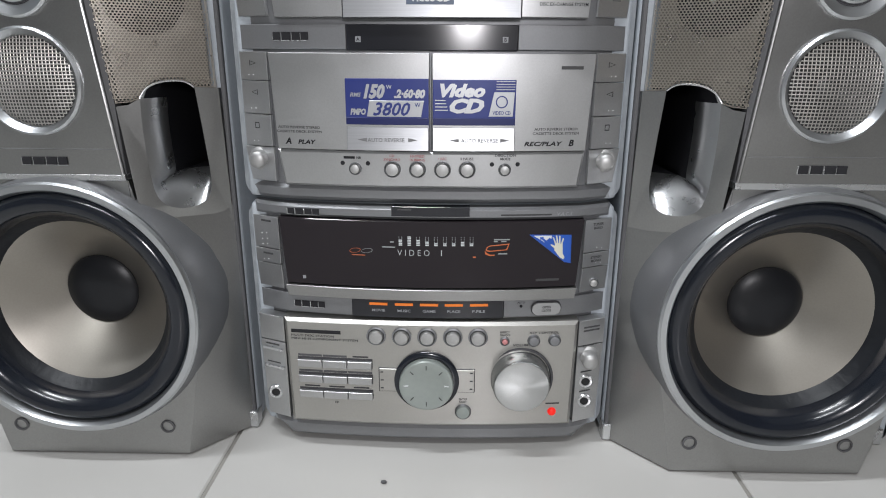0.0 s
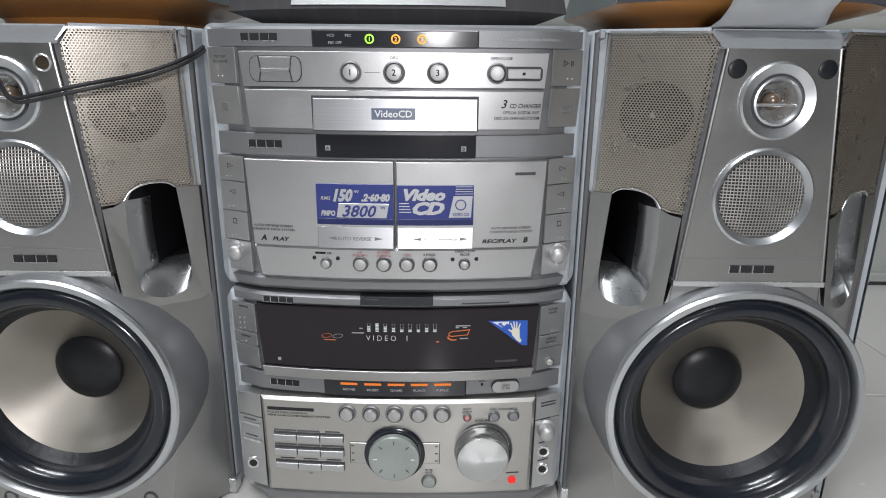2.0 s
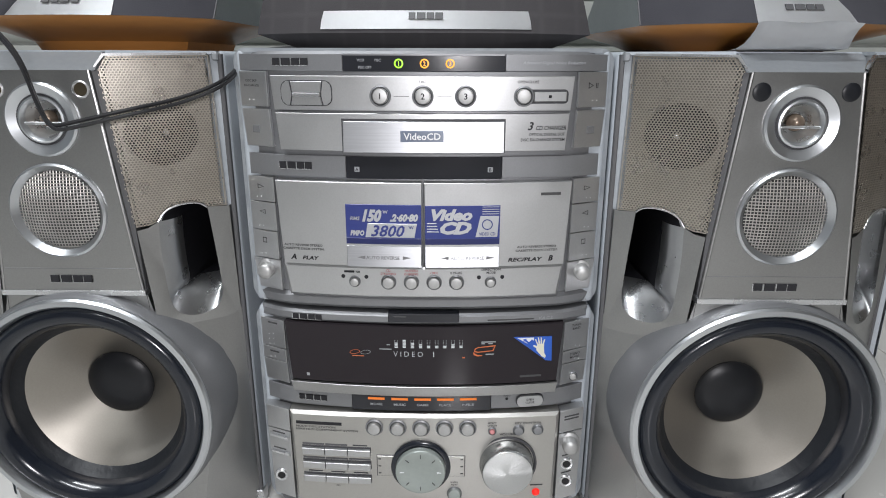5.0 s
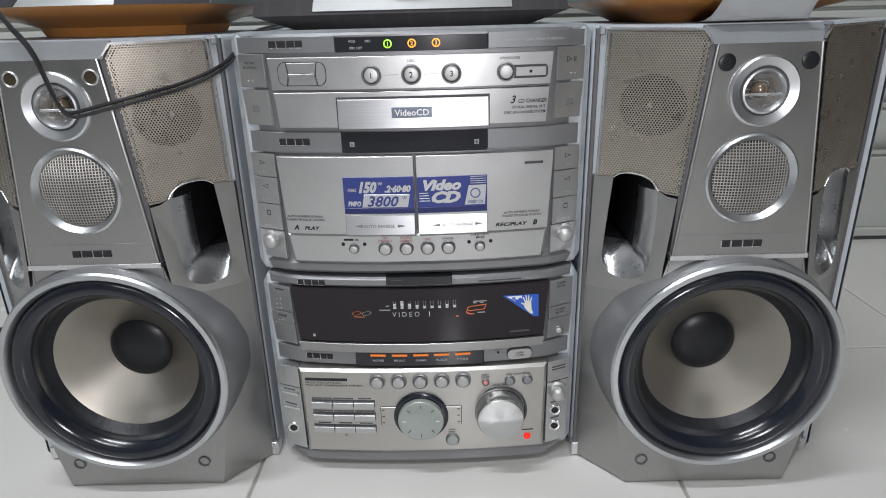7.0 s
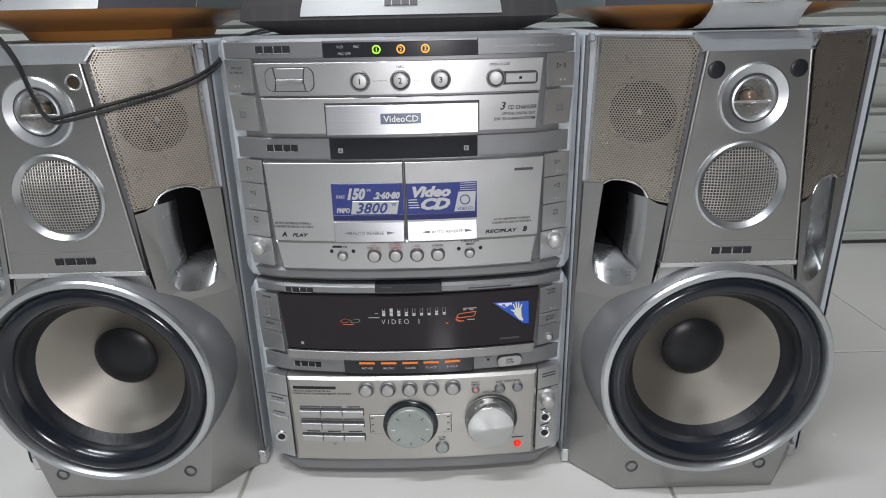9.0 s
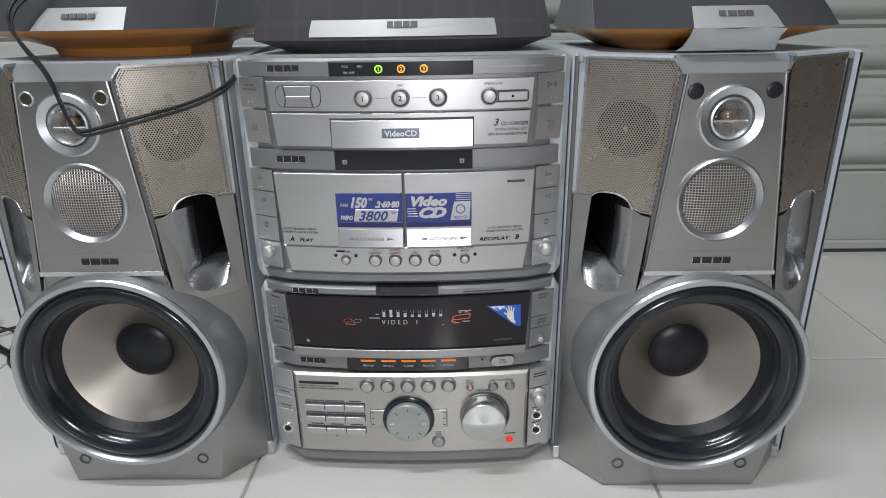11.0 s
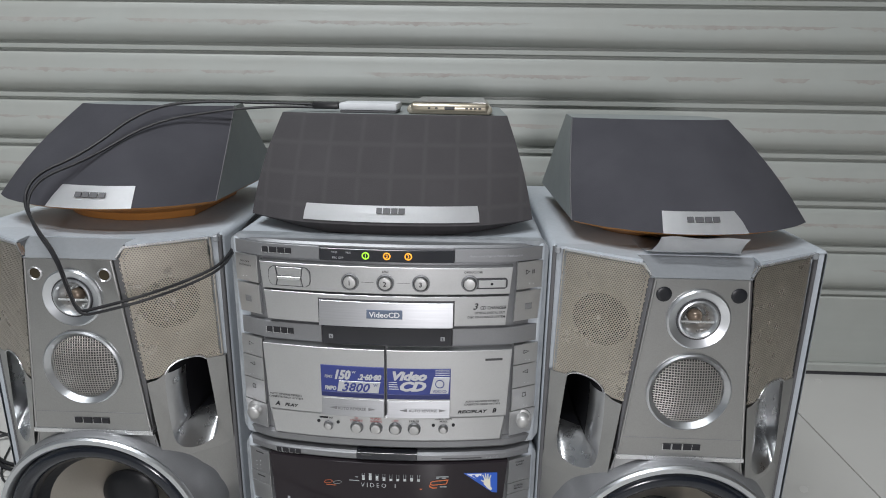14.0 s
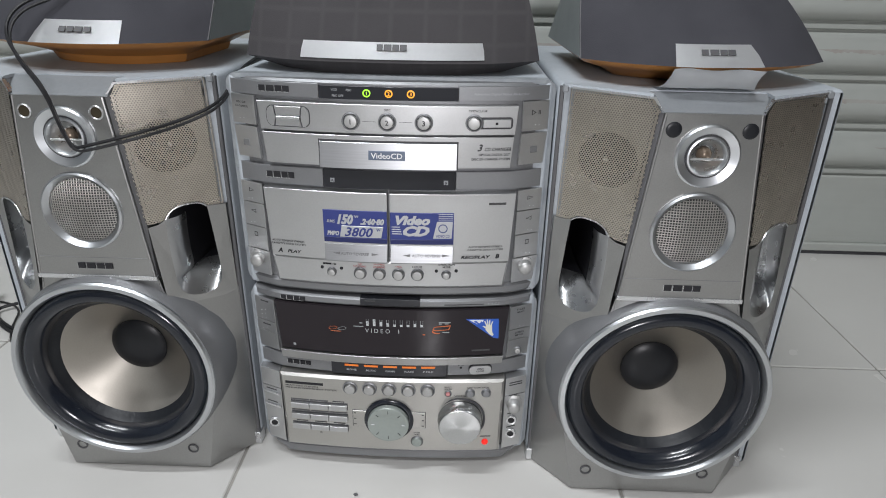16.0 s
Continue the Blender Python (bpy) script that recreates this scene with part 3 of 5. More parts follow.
    for x, wd, t in ((-0.0925, "A PLAY", 0.022), (0.0835, "REC/PLAY B", 0.036)):
        big, small = (wd[0], wd[2:]) if x < 0 else (wd[-1], wd[:-2])
        bx, sx = (x - 0.0095, x + 0.0045) if x < 0 else (x + 0.0165, x - 0.0035)
        text(u, big, bx, 0.2518, 0.0042, INK, h, 0.0003, shear=0.25, bold=0.06)
        text(u, small, sx, 0.2520, 0.0029, INK, h, 0.0003, t - 0.0085, shear=0.25, bold=0.05)
        text(u, "AUTO REVERSE STEREO", x - 0.001 if x < 0 else x + 0.005, 0.2628, 0.0017, FAINT, h, 0.0003, 0.031)
        text(u, "CASSETTE DECK SYSTEM", x - 0.001 if x < 0 else x + 0.005, 0.2598, 0.0017, FAINT, h, 0.0003, 0.033)
    part("mark_plate", slab(0.0900, 0.1055, 0.3040, 0.3062, h, 0.0002, 0.0006, 0.0001, n=2), FAINT, u)
    # transport keys at both sides
    for s in (-1, 1):
        a, b = sorted((s * 0.1388, s * 0.1160))
        for i, (z0, z1) in enumerate(((0.2952, 0.3148), (0.2716, 0.2946), (0.2482, 0.2710))):
            k = part("transport_key", slab(a, b, z0, z1, f, 0.0012, 0.006), SILVER, u)
            cx, cz = s * 0.1280, z1 - 0.0078
            if i == 0:
                o = [(cx - 0.0026, cz - 0.0019), (cx + 0.0030, cz), (cx - 0.0026, cz + 0.0019)]
            elif i == 1:
                o = [(cx + 0.0026, cz - 0.0019), (cx - 0.0030, cz), (cx + 0.0026, cz + 0.0019)]
            else:
                o = [(cx - 0.0018, cz - 0.0022), (cx + 0.0018, cz - 0.0022), (cx + 0.0018, cz + 0.0022), (cx - 0.0018, cz + 0.0022)]
            mx, mz = sum(p[0] for p in o) / len(o), sum(p[1] for p in o) / len(o)
            inner = [(mx + (x - mx) * 0.75, mz + (z - mz) * 0.7) for x, z in o]
            part("symbol", poly(o, lambda x, z: f(x), 0.0014, 0.0003, inner), FAINT, k)
            for j in range(3):
                part("dot", lathe([(0.0005, 0), (0, -0.0003)], s * 0.128 + (j - 1) * 0.0032, z0 + 0.0038, f(0.128) - 0.0013, 8), WHITE, k)
        c = part("corner_block", slab(a - 0.001, b + 0.001, 0.2225, 0.2476, f, 0.0015, 0.008, 0.0015, b0=a - 0.001 + (0.004 if s < 0 else 0), b1=b + 0.001 - (0.004 if s > 0 else 0)), SILVER, u)
        y = f(0.1275)
        part("round_knob", lathe([(0.0085, y), (0.0085, y - 0.002), (0.0066, y - 0.003), (0.0062, y - 0.010), (0.0054, y - 0.011), (0.0030, y - 0.0118), (0, y - 0.0121)], s * 0.1275, 0.2390, 0, 28), BUTTON, u, smooth=40)
    # lower key strip
    low = part("key_strip", slab(-0.1110, 0.1110, 0.2212, 0.2472, f, 0.0045, 0.012, 0.0016, b0=-0.1075, b1=0.1075), SILVER, u)
    g2 = lambda x: bow(x) - 0.0045
    for x in (-0.0270, -0.0090, 0.0088, 0.0264):
        button(u, x, 0.2349, 0.0047, g2, 0.004, BUTTON, 0.0014)
    for x in (-0.0538, 0.0532):
        button(u, x, 0.2349, 0.0034, g2, 0.004, BUTTON, 0.0012)
        for e in (-1, 1):
            part("lens", lathe([(0.0017, 0.0005), (0.0015, -0.0006), (0, -0.0008)], x + e * 0.0092, 0.2387, g2(x + e * 0.0092), 14), INK, u)
    text(low, "NR", -0.0510, 0.2418, 0.0018, INK, g2, 0.0003)
    part("print_bar", slab(-0.0622, -0.0540, 0.2418, 0.2436, g2, 0.0002, 0.0004, 0.0001, n=1), INK, low)
    text(low, "DIRECTION", 0.0535, 0.2443, 0.0018, INK, g2, 0.0003, 0.0150)
    text(low, "MODE", 0.0535, 0.2417, 0.0018, INK, g2, 0.0003)
    for x, a, b in ((-0.0272, "CD", "SYNCHRO"), (-0.0090, "HI-SPEED", "DUBBING")):
        text(low, a, x, 0.2435, 0.0018, RED_INK, g2, 0.0003)
        text(low, b, x, 0.2408, 0.0018, RED_INK, g2, 0.0003)
    text(low, "\u2022 REC", 0.0088, 0.2418, 0.0018, RED_INK, g2, 0.0003)
    text(low, "II PAUSE", 0.0262, 0.2418, 0.0018, FAINT, g2, 0.0003)
    part("bottom_lip", slab(-0.1385, 0.1385, 0.2090, 0.2208, f, -0.0008, 0.010, 0.003, b0=-0.1345, b1=0.1345), BAND, u)
    return u


def make_receiver():
    u = thing("receiver", (0, 0.15, 0), "silver stereo receiver with black display and round dials", "stereo")
    shell(0.0125, 0.2040, "case", u)
    f = bow
    fl = bow_low
    for sx in (-0.115, 0.115):
        for sy in (0.05, 0.28):
            bm = lathe([(0, 0), (0.012, 0), (0.012, 0.0135), (0, 0.0135)], 0, 0, 0, 16)
            bmesh.ops.transform(bm, matrix=pose(sx, sy, 0, 90), verts=bm.verts)
            part("foot", bm, RUBBER, u)
    part("fascia", slab(-0.1375, 0.1375, 0.0150, 0.2045, f, -0.0045, 0.012, 0.002), BAND, u)
    part("skirt", slab(-0.1340, 0.1340, 0.0060, 0.0220, fl, -0.003, 0.012, 0.004, b0=-0.118, b1=0.118), BAND, u)
    tb = part("top_band", slab(-0.1365, 0.1365, 0.1965, 0.2060, f, 0.0008, 0.010, 0.0022), BAND, u)
    brand(tb, -0.108, -0.0835, 0.1985, 0.2030, f, 0.0008)
    text(tb, "V.A.C.S.", 0.1000, 0.1995, 0.0026, PALE, f, 0.0014, 0.012, shear=0.2)
    part("print_bar", slab(0.0520, 0.0900, 0.1998, 0.2010, f, 0.0010, 0.0005, 0.0001), FAINT, tb)
    s = part("sensor_window", slab(-0.0285, 0.0288, 0.2000, 0.2072, f, 0.0035, 0.008, 0.0008), WINDOW, u, "smoked black sensor window")
    part("print_bar", slab(-0.0240, -0.0140, 0.2045, 0.2054, f, 0.0040, 0.0008, 0.0001, n=1), FAINT, s)
    # display
    d = part("display", slab(-0.1150, 0.1150, 0.1440, 0.1960, f, 0.0035, 0.010, 0.0014, b0=-0.1112, b1=0.1112), GLOSS, u, "glossy black display panel")
    g = lambda x: bow(x) - 0.0035
    for i in range(9):
        x = -0.0222 + i * 0.0066
        n = (4, 6, 4, 3, 2, 2, 2, 3, 2)[i]
        for k in range(6):
            z = 0.1776 + k * 0.00125
            for e in (-1, 1) if k >= n else (0,):
                hw = 0.0013 if e == 0 else 0.00025
                part("segment", slab(x + e * 0.0011 - hw, x + e * 0.0011 + hw, z, z + (0.00085 if e == 0 else 0.0006), g, 0.0003, 0.0006, 0.0001, n=1), VFD if e == 0 else VFD_DIM, d)
    text(d, "V I D E O", -0.0125, 0.1698, 0.0048, VFD, g, 0.0003, 0.0240, bold=-0.02)
    text(d, "1", 0.0083, 0.1698, 0.0048, VFD, g, 0.0003, bold=-0.01)
    part("print_bar", slab(-0.0360, -0.0262, 0.1758, 0.1766, g, 0.0003, 0.0006, 0.0001, n=1), VFD_DIM, d)
    part("print_bar", slab(-0.0300, -0.0272, 0.1798, 0.1806, g, 0.0003, 0.0006, 0.0001, n=1), VFD_DIM, d)
    for sx, m in ((-0.0565, VFD_RED), (-0.0475, VFD_DIM)):
        bm = lathe([(0.0042, -0.0001), (0.0042, -0.0004), (0.0038, -0.0004), (0.0038, -0.0001)], 0, 0, 0, 24)
        bmesh.ops.transform(bm, matrix=pose(sx, g(sx) - 0.0001, 0.1730, 0, -8) @ Matrix.Diagonal((1, 1, 0.42, 1)), verts=bm.verts)
        part("disc_symbol", bm, m, d)
    part("symbol_arc", slab(-0.0590, -0.0490, 0.1690, 0.1696, g, 0.0003, 0.0006, 0.0001, n=2), VFD_RED, d)
    horn = [(0.0412, 0.1740), (0.0420, 0.1768), (0.0445, 0.1780), (0.0590, 0.1794), (0.0572, 0.1744), (0.0440, 0.1732)]
    mx, mz = 0.0495, 0.1760
    inn = [(mx + (x - mx) * 0.90, mz + (z - mz) * 0.74) for x, z in horn]
    part("amber_symbol", poly(horn, lambda x, z: g(x), 0.0004, 0.0004, inn), VFD_RED, d)
    arc = [(0.0405, 0.1733), (0.0410, 0.1713), (0.0440, 0.1699), (0.0480, 0.1701), (0.0482, 0.1708), (0.0445, 0.1709), (0.0420, 0.1722), (0.0415, 0.1734)]
    part("amber_symbol", poly(arc, lambda x, z: g(x), 0.0004, 0.0004), VFD_RED, d)
    for x0, x1, z in ((0.0472, 0.0590, 0.1820), (0.0472, 0.0500, 0.1806), (0.0528, 0.0565, 0.1806), (0.0508, 0.0575, 0.1710)):
        part("print_bar", slab(x0, x1, z, z + 0.0009, g, 0.0003, 0.0006, 0.0001, n=1), VFD_DIM, d)
    for z in (0.1684, 0.1689):
        part("print_bar", slab(0.0318, 0.0340, z, z + 0.0006, g, 0.0003, 0.0006, 0.0001, n=1), VFD_RED, d)
    part("print_plate", slab(0.0800, 0.0980, 0.1490, 0.1508, g, 0.0002, 0.0005, 0.0001, n=2), FAINT, d)
    part("print_plate", slab(-0.0985, -0.0960, 0.1482, 0.1508, g, 0.0002, 0.0005, 0.0001, n=1), PALE, d)
    st = part("sticker", poly([(0.0735, 0.1860), (0.1055, 0.1850), (0.1062, 0.1628), (0.1010, 0.1638)], lambda x, z: g(x), 0.0005, 0.0005), STICKER, u, "blue corner sticker with pale shapes")
    palm = [(0.0928, 0.1736), (0.0972, 0.1680), (0.1002, 0.1660), (0.1012, 0.1678), (0.0995, 0.1706), (0.0990, 0.1783), (0.0932, 0.1794)]
    part("pale_shape", poly(palm, lambda x, z: g(x), 0.0009, 0.0003), YELLOW, st)
    for x, lean, top in ((0.0938, -0.0022, 0.1836), (0.0952, -0.0012, 0.1850), (0.0967, -0.0002, 0.1846), (0.0982, 0.0012, 0.1828)):
        part("pale_shape", poly([(x - 0.0006, 0.1784), (x + 0.0006, 0.1784), (x + lean + 0.0005, top), (x + lean - 0.0005, top)], lambda x, z: g(x), 0.0009, 0.0003), YELLOW, st)
    part("pale_shape", poly([(0.0932, 0.1748), (0.0936, 0.1768), (0.0902, 0.1784), (0.0898, 0.1776)], lambda x, z: g(x), 0.0009, 0.0003), YELLOW, st)
    part("pale_shape", poly([(0.0765, 0.1852), (0.0905, 0.1850), (0.0900, 0.1823), (0.0888, 0.1836), (0.0850, 0.1800), (0.0835, 0.1810)], lambda x, z: g(x), 0.0009, 0.0003), WHITE, st)
    part("arrow", poly([(0.0815, 0.1840), (0.0845, 0.1843), (0.0838, 0.1835), (0.0885, 0.1793), (0.0872, 0.1784), (0.0828, 0.1826), (0.0820, 0.1818)], lambda x, z: g(x), 0.0013, 0.0003), STICKER, st)
    part("lower_bar", slab(-0.1120, 0.1120, 0.1345, 0.1432, f, 0.0060, 0.012, 0.0010, b0=-0.1105, b1=0.1105), SILVER_BAFFLE, u)
    # side keys by the display
    for s in (-1, 1):
        a, b = sorted((s * 0.1388, s * 0.1165))
        for z0, z1 in ((0.1690, 0.1945), (0.1570, 0.1682)):
            k = part("side_key", slab(a, b, z0, z1, f, 0.0012, 0.006), SILVER, u)
            for r in range(3 if z1 > 0.19 and s < 0 else 1):
                for i in range(3):
                    part("dot", lathe([(0.0005, 0), (0, -0.0003)], s * 0.1275 + (i - 1) * 0.0036, z0 + 0.003 + r * 0.0045, f(0.1275) - 0.0013, 8), WHITE, k)
            if s > 0:
                text(k, "TUNER" if z1 > 0.19 else "STEREO", 0.1275, z1 - 0.0045, 0.0019, FAINT, f, 0.0016)
                text(k, "BAND" if z1 > 0.19 else "MONO", 0.1275, z1 - 0.0075, 0.0019, FAINT, f, 0.0016)
            else:
                part("print_bar", slab(-0.132, -0.123, z1 - 0.0045, z1 - 0.003, f, 0.0013, 0.0003, 0.0001, n=1), FAINT, k)
        part("side_block", slab(a, b, 0.1370, 0.1562, f, 0.0008, 0.006, 0.001, b0=a * 0.99, b1=b * 0.99), SILVER, u)
    button(u, 0.1270, 0.1435, 0.0030, lambda x: f(x) - 0.0008, 0.003, BUTTON, 0.001)
    # menu band
    b3 = part("menu_band", slab(-0.1370, -0.0610, 0.1185, 0.1338, f, 0.0, 0.006), BAND, u)
    brand(b3, -0.1075, -0.0830, 0.1235, 0.1283, f, 0.0)
    b4 = part("menu_band", slab(0.0565, 0.1370, 0.1185, 0.1338, f, 0.0, 0.006), BAND, u)
    w = part("menu_window", slab(-0.0607, 0.0562, 0.1190, 0.1372, f, 0.0030, 0.009, 0.0008), WINDOW, u, "smoked black menu window")
    gw = lambda x: bow(x) - 0.0030
    text(w, "MULTI SOUND MENU", -0.0010, 0.1340, 0.0017, PALE, gw, 0.0003, 0.031)
    for x, t in ((-0.0400, "MOVIE"), (-0.0203, "MUSIC"), (-0.0010, "GAME"), (0.0180, "PLACE"), (0.0372, "P.FILE")):
        part("menu_light", slab(x - 0.0070, x + 0.0070, 0.1292, 0.1312, gw, 0.0006, 0.002, 0.0002, n=1), BAR_LED, w, "lit amber bar")
        text(w, t, x, 0.1240, 0.0021, PALE, gw, 0.0003, 0.0100)
    pill = lambda x: bow(x) - 0.001
    part("oval_rim", poly(rrect(0.0778, 0.1017, 0.1198, 0.1312, 0.0054), lambda x, z: pill(x), 0.0006, 0.003), RECESS, u)
    part("oval_key", poly(rrect(0.0786, 0.1009, 0.1205, 0.1305, 0.0048), lambda x, z: pill(x), 0.0020, 0.004), SILVER, u)
    part("sensor", lathe([(0.0013, 0.001), (0.0011, -0.0006), (0, -0.0008)], 0.0700, 0.1275, f(0.07), 12), INK, u)
    text(u, "AUTO", 0.0700, 0.1298, 0.0015, FAINT, f, 0.0004)
    text(u, "OPEN", 0.0897, 0.1262, 0.0018, FAINT, pill, 0.0022)
    text(u, "CLOSE", 0.0897, 0.1235, 0.0018, FAINT, pill, 0.0022)
    # lower control panel
    pn = part("control_panel", slab(-0.1150, 0.1150, 0.0250, 0.1165, fl, 0.0050, 0.014, 0.0026, b0=-0.1135, b1=0.1135), SILVER_WARM, u)
    h = lambda x: bow_low(x) - 0.0050
    part("print_bar", slab(-0.1095, -0.0700, 0.1046, 0.1076, h, 0.0002, 0.0005, 0.0001), INK, pn)
    text(pn, "MULTI DISC STATION", -0.0925, 0.1018, 0.0017, FAINT, h, 0.0003, 0.034)
    text(pn, "MINI HI-FI COMPONENT SYSTEM", -0.0830, 0.0990, 0.0017, FAINT, h, 0.0003, 0.053)
    for x in (-0.0420, -0.0222, -0.0024, 0.0174, 0.0370):
        button(u, x, 0.1046, 0.0054, h, 0.0045, BUTTON, 0.0022, "menu_button", 28)
    button(u, 0.0578, 0.1013, 0.0022, h, 0.0025, mat("pink_lens", (0.6, 0.25, 0.25), 0.3), 0.0015, "effect_button")
    text(pn, "EFFECT", 0.0578, 0.1080, 0.0016, FAINT, h, 0.0003)
    text(pn, "ON/OFF", 0.0578, 0.1056, 0.0016, FAINT, h, 0.0003)
    for x in (0.0803, 0.0966):
        button(u, x, 0.1016, 0.0040, h, 0.0030, BAND, 0.0010, "key_button")
    text(pn, "KEY CONTROL", 0.0885, 0.1072, 0.0018, FAINT, h, 0.0003, 0.023)
    # nine keys
    for r, z in enumerate((0.0768, 0.0632, 0.0496)):
        part("key_recess", slab(-0.1056, -0.0455, z - 0.0008, z + 0.0078, h, 0.0002, 0.001, 0.0003), RECESS, u)
        for c in range(3):
            x0 = -0.1051 + c * 0.0199
            part("flat_key", slab(x0, x0 + 0.0192, z - 0.0005, z + 0.0058, h, 0.0030, 0.004, 0.0008), SILVER, u)
            if r < 2 and not (r == 0 and c == 2):
                part("key_caption", slab(x0, x0 + 0.0192, z + 0.0080, z + 0.0098, h, 0.0002, 0.0005, 0.0001, n=1), EDGE_DARK, u)
            else:
                part("key_caption", slab(x0 + 0.004, x0 + 0.0165, z + 0.0084, z + 0.0097, h, 0.0002, 0.0005, 0.0001, n=1), FAINT, u)
    text(pn, "CD", -0.0755, 0.0440, 0.0016, FAINT, h, 0.0003)
    # jog dial
    x, z = -0.0028, 0.0670
    y = h(x)
    part("dial_surround", lathe([(0.0256, y + 0.001), (0.0256, y - 0.0016), (0.0248, y - 0.0024), (0.0226, y - 0.0030), (0.0214, y - 0.0030), (0.0214, y - 0.0008)], x, z, 0, 56), RUBBER, u, smooth=40)
    part("jog_dial", lathe([(0.0212, y - 0.004), (0.0212, y - 0.0088), (0.0205, y - 0.0096), (0.0190, y - 0.0098), (0.0150, y - 0.0092), (0, y - 0.0085)], x, z, 0, 56), JADE, u, "frosted grey-green jog dial", smooth=40)
    for k in range(8):
        a = k * math.pi / 4
        m = WHITE if k in (0, 4) else FAINT
        bm = box(-0.0018, 0.0018, -0.0003, 0.0003, -0.0003, 0.0003)
        bmesh.ops.transform(bm, matrix=pose(x + 0.0158 * math.cos(a), y - 0.0095, z + 0.0158 * math.sin(a), 0, -math.degrees(a), 0), verts=bm.verts)
        part("dial_mark", bm, m, u)
    for s in (-1, 1):
        a, b = sorted((x + s * 0.0375, x + s * 0.0235))
        part("tab_outline", slab(a - 0.0006, b + 0.0006, 0.0565, 0.0775, h, 0.0004, 0.001, 0.0005), RECESS, u)
        t = part("dial_tab", slab(a, b, 0.0571, 0.0769, h, 0.0010, 0.002, 0.0006), SILVER_WARM, u)
        for q in (0.0740, 0.0670, 0.0600):
            part("mark", slab((a if s < 0 else b - 0.0045) + 0.001, (a if s < 0 else b - 0.0045) + 0.0033, q - 0.0005, q + 0.0005, h, 0.0013, 0.0006, 0.0001, n=1), FAINT, t)
    button(u, 0.0262, 0.0394, 0.0056, h, 0.0030, JADE, 0.0010, "enter_button")
    text(pn, "ENTER", 0.0262, 0.0498, 0.0016, FAINT, h, 0.0003)
    text(pn, "NEXT", 0.0262, 0.0473, 0.0016, FAINT, h, 0.0003)
    # volume knob
    x, z = 0.0708, 0.0692
    y = h(x)
    part("knob_well", lathe([(0.0262, y + 0.001), (0.0262, y - 0.0006), (0.0245, y - 0.0010), (0.0238, y + 0.001)], x, z, 0, 56), RECESS, u, smooth=40)
    part("volume_knob", lathe([(0.0232, y), (0.0232, y - 0.0030), (0.0222, y - 0.0045), (0.0218, y - 0.0135), (0.0208, y - 0.0150), (0.0190, y - 0.0152), (0, y - 0.0150)], x, z, 0, 64), TURNED, u, "turned aluminium volume knob", smooth=40)
    text(pn, "VOLUME", 0.0712, 0.0968, 0.0020, FAINT, h, 0.0003, 0.0140)
    part("power_light", lathe([(0.0035, 0.0005), (0.0033, -0.0012), (0.0022, -0.0022), (0, -0.0025)], 0.0978, 0.0385, h(0.0978), 20), RED_LED, u, "lit red indicator", smooth=60)
    part("print_bar", slab(0.0925, 0.1035, 0.0452, 0.0464, h, 0.0003, 0.0005, 0.0001, n=1), FAINT, pn)
    # side columns
    g3 = lambda x: bow_low(x) - 0.001
    for s in (-1, 1):
        a, b = sorted((s * 0.1382, s * 0.1162))
        part("side_block", slab(a, b, 0.0935, 0.1150, fl, 0.0012, 0.010, 0.001), SILVER, u)
        part("side_column", slab(a, b, 0.0250, 0.0927, fl, 0.0010, 0.010, 0.0014, b0=a * (0.985 if s < 0 else 1), b1=b * (0.985 if s > 0 else 1)), SILVER, u)
    for z in (0.0860, 0.0700):
        part("side_tab", slab(-0.1365, -0.1190, z - 0.0012, z + 0.0012, g3, 0.0020, 0.003, 0.0006), RIM, u)
        part("print_bar", slab(-0.134, -0.122, z + 0.003, z + 0.0042, g3, 0.0003, 0.0005, 0.0001, n=1), FAINT, u)
    for z in (0.1080, 0.1052):
        part("print_bar", slab(0.1205, 0.1340, z, z + 0.0014, fl, 0.0014, 0.0005, 0.0001, n=1), FAINT, u)
    y = g3(0.128)
    part("level_knob", lathe([(0.0092, y + 0.001), (0.0092, y - 0.0015), (0.0070, y - 0.0030), (0.0064, y - 0.0110), (0.0056, y - 0.0120), (0.0030, y - 0.0128), (0, y - 0.0131)], 0.1262, 0.0828, 0, 28), BUTTON, u, smooth=40)
    for x, z in ((0.1250, 0.0614), (0.1250, 0.0437), (-0.1280, 0.0466)):
        y = g3(x)
        j = part("jack", lathe([(0.0062, y + 0.001), (0.0062, y - 0.0012), (0.0052, y - 0.0022), (0.0036, y - 0.0020), (0.0032, y + 0.0060), (0, y + 0.0060)], x, z, 0, 24), RIM, u, "metal jack socket", smooth=40)
        part("jack_hole", lathe([(0.0033, y - 0.0017), (0, y - 0.0016)], x, z, 0, 20), HOLLOW, j)
    for z in (0.0925, 0.0694, 0.0517):
        part("print_bar", slab(0.1205, 0.1300, z, z + 0.0012, g3, 0.0003, 0.0005, 0.0001, n=1), FAINT, u)
    return u


# ---- loudspeakers ----
def half(z):
    """Half width of the flat middle of a baffle at height z."""
    return float(np.interp(z, [0, 0.08, 0.23, 0.395, 0.41], [0.073, 0.088, 0.0545, 0.0380, 0.0375]))


OUT, FRONT, WING = 0.1135, -0.018, 0.026


def wing(x, z):
    a, i = abs(x), half(z)
    return FRONT + (WING - FRONT) * max(0.0, min(1.0, (a - i) / (OUT - i)))


def shift_y(v, dy):
    v.co.y += dy
    return True


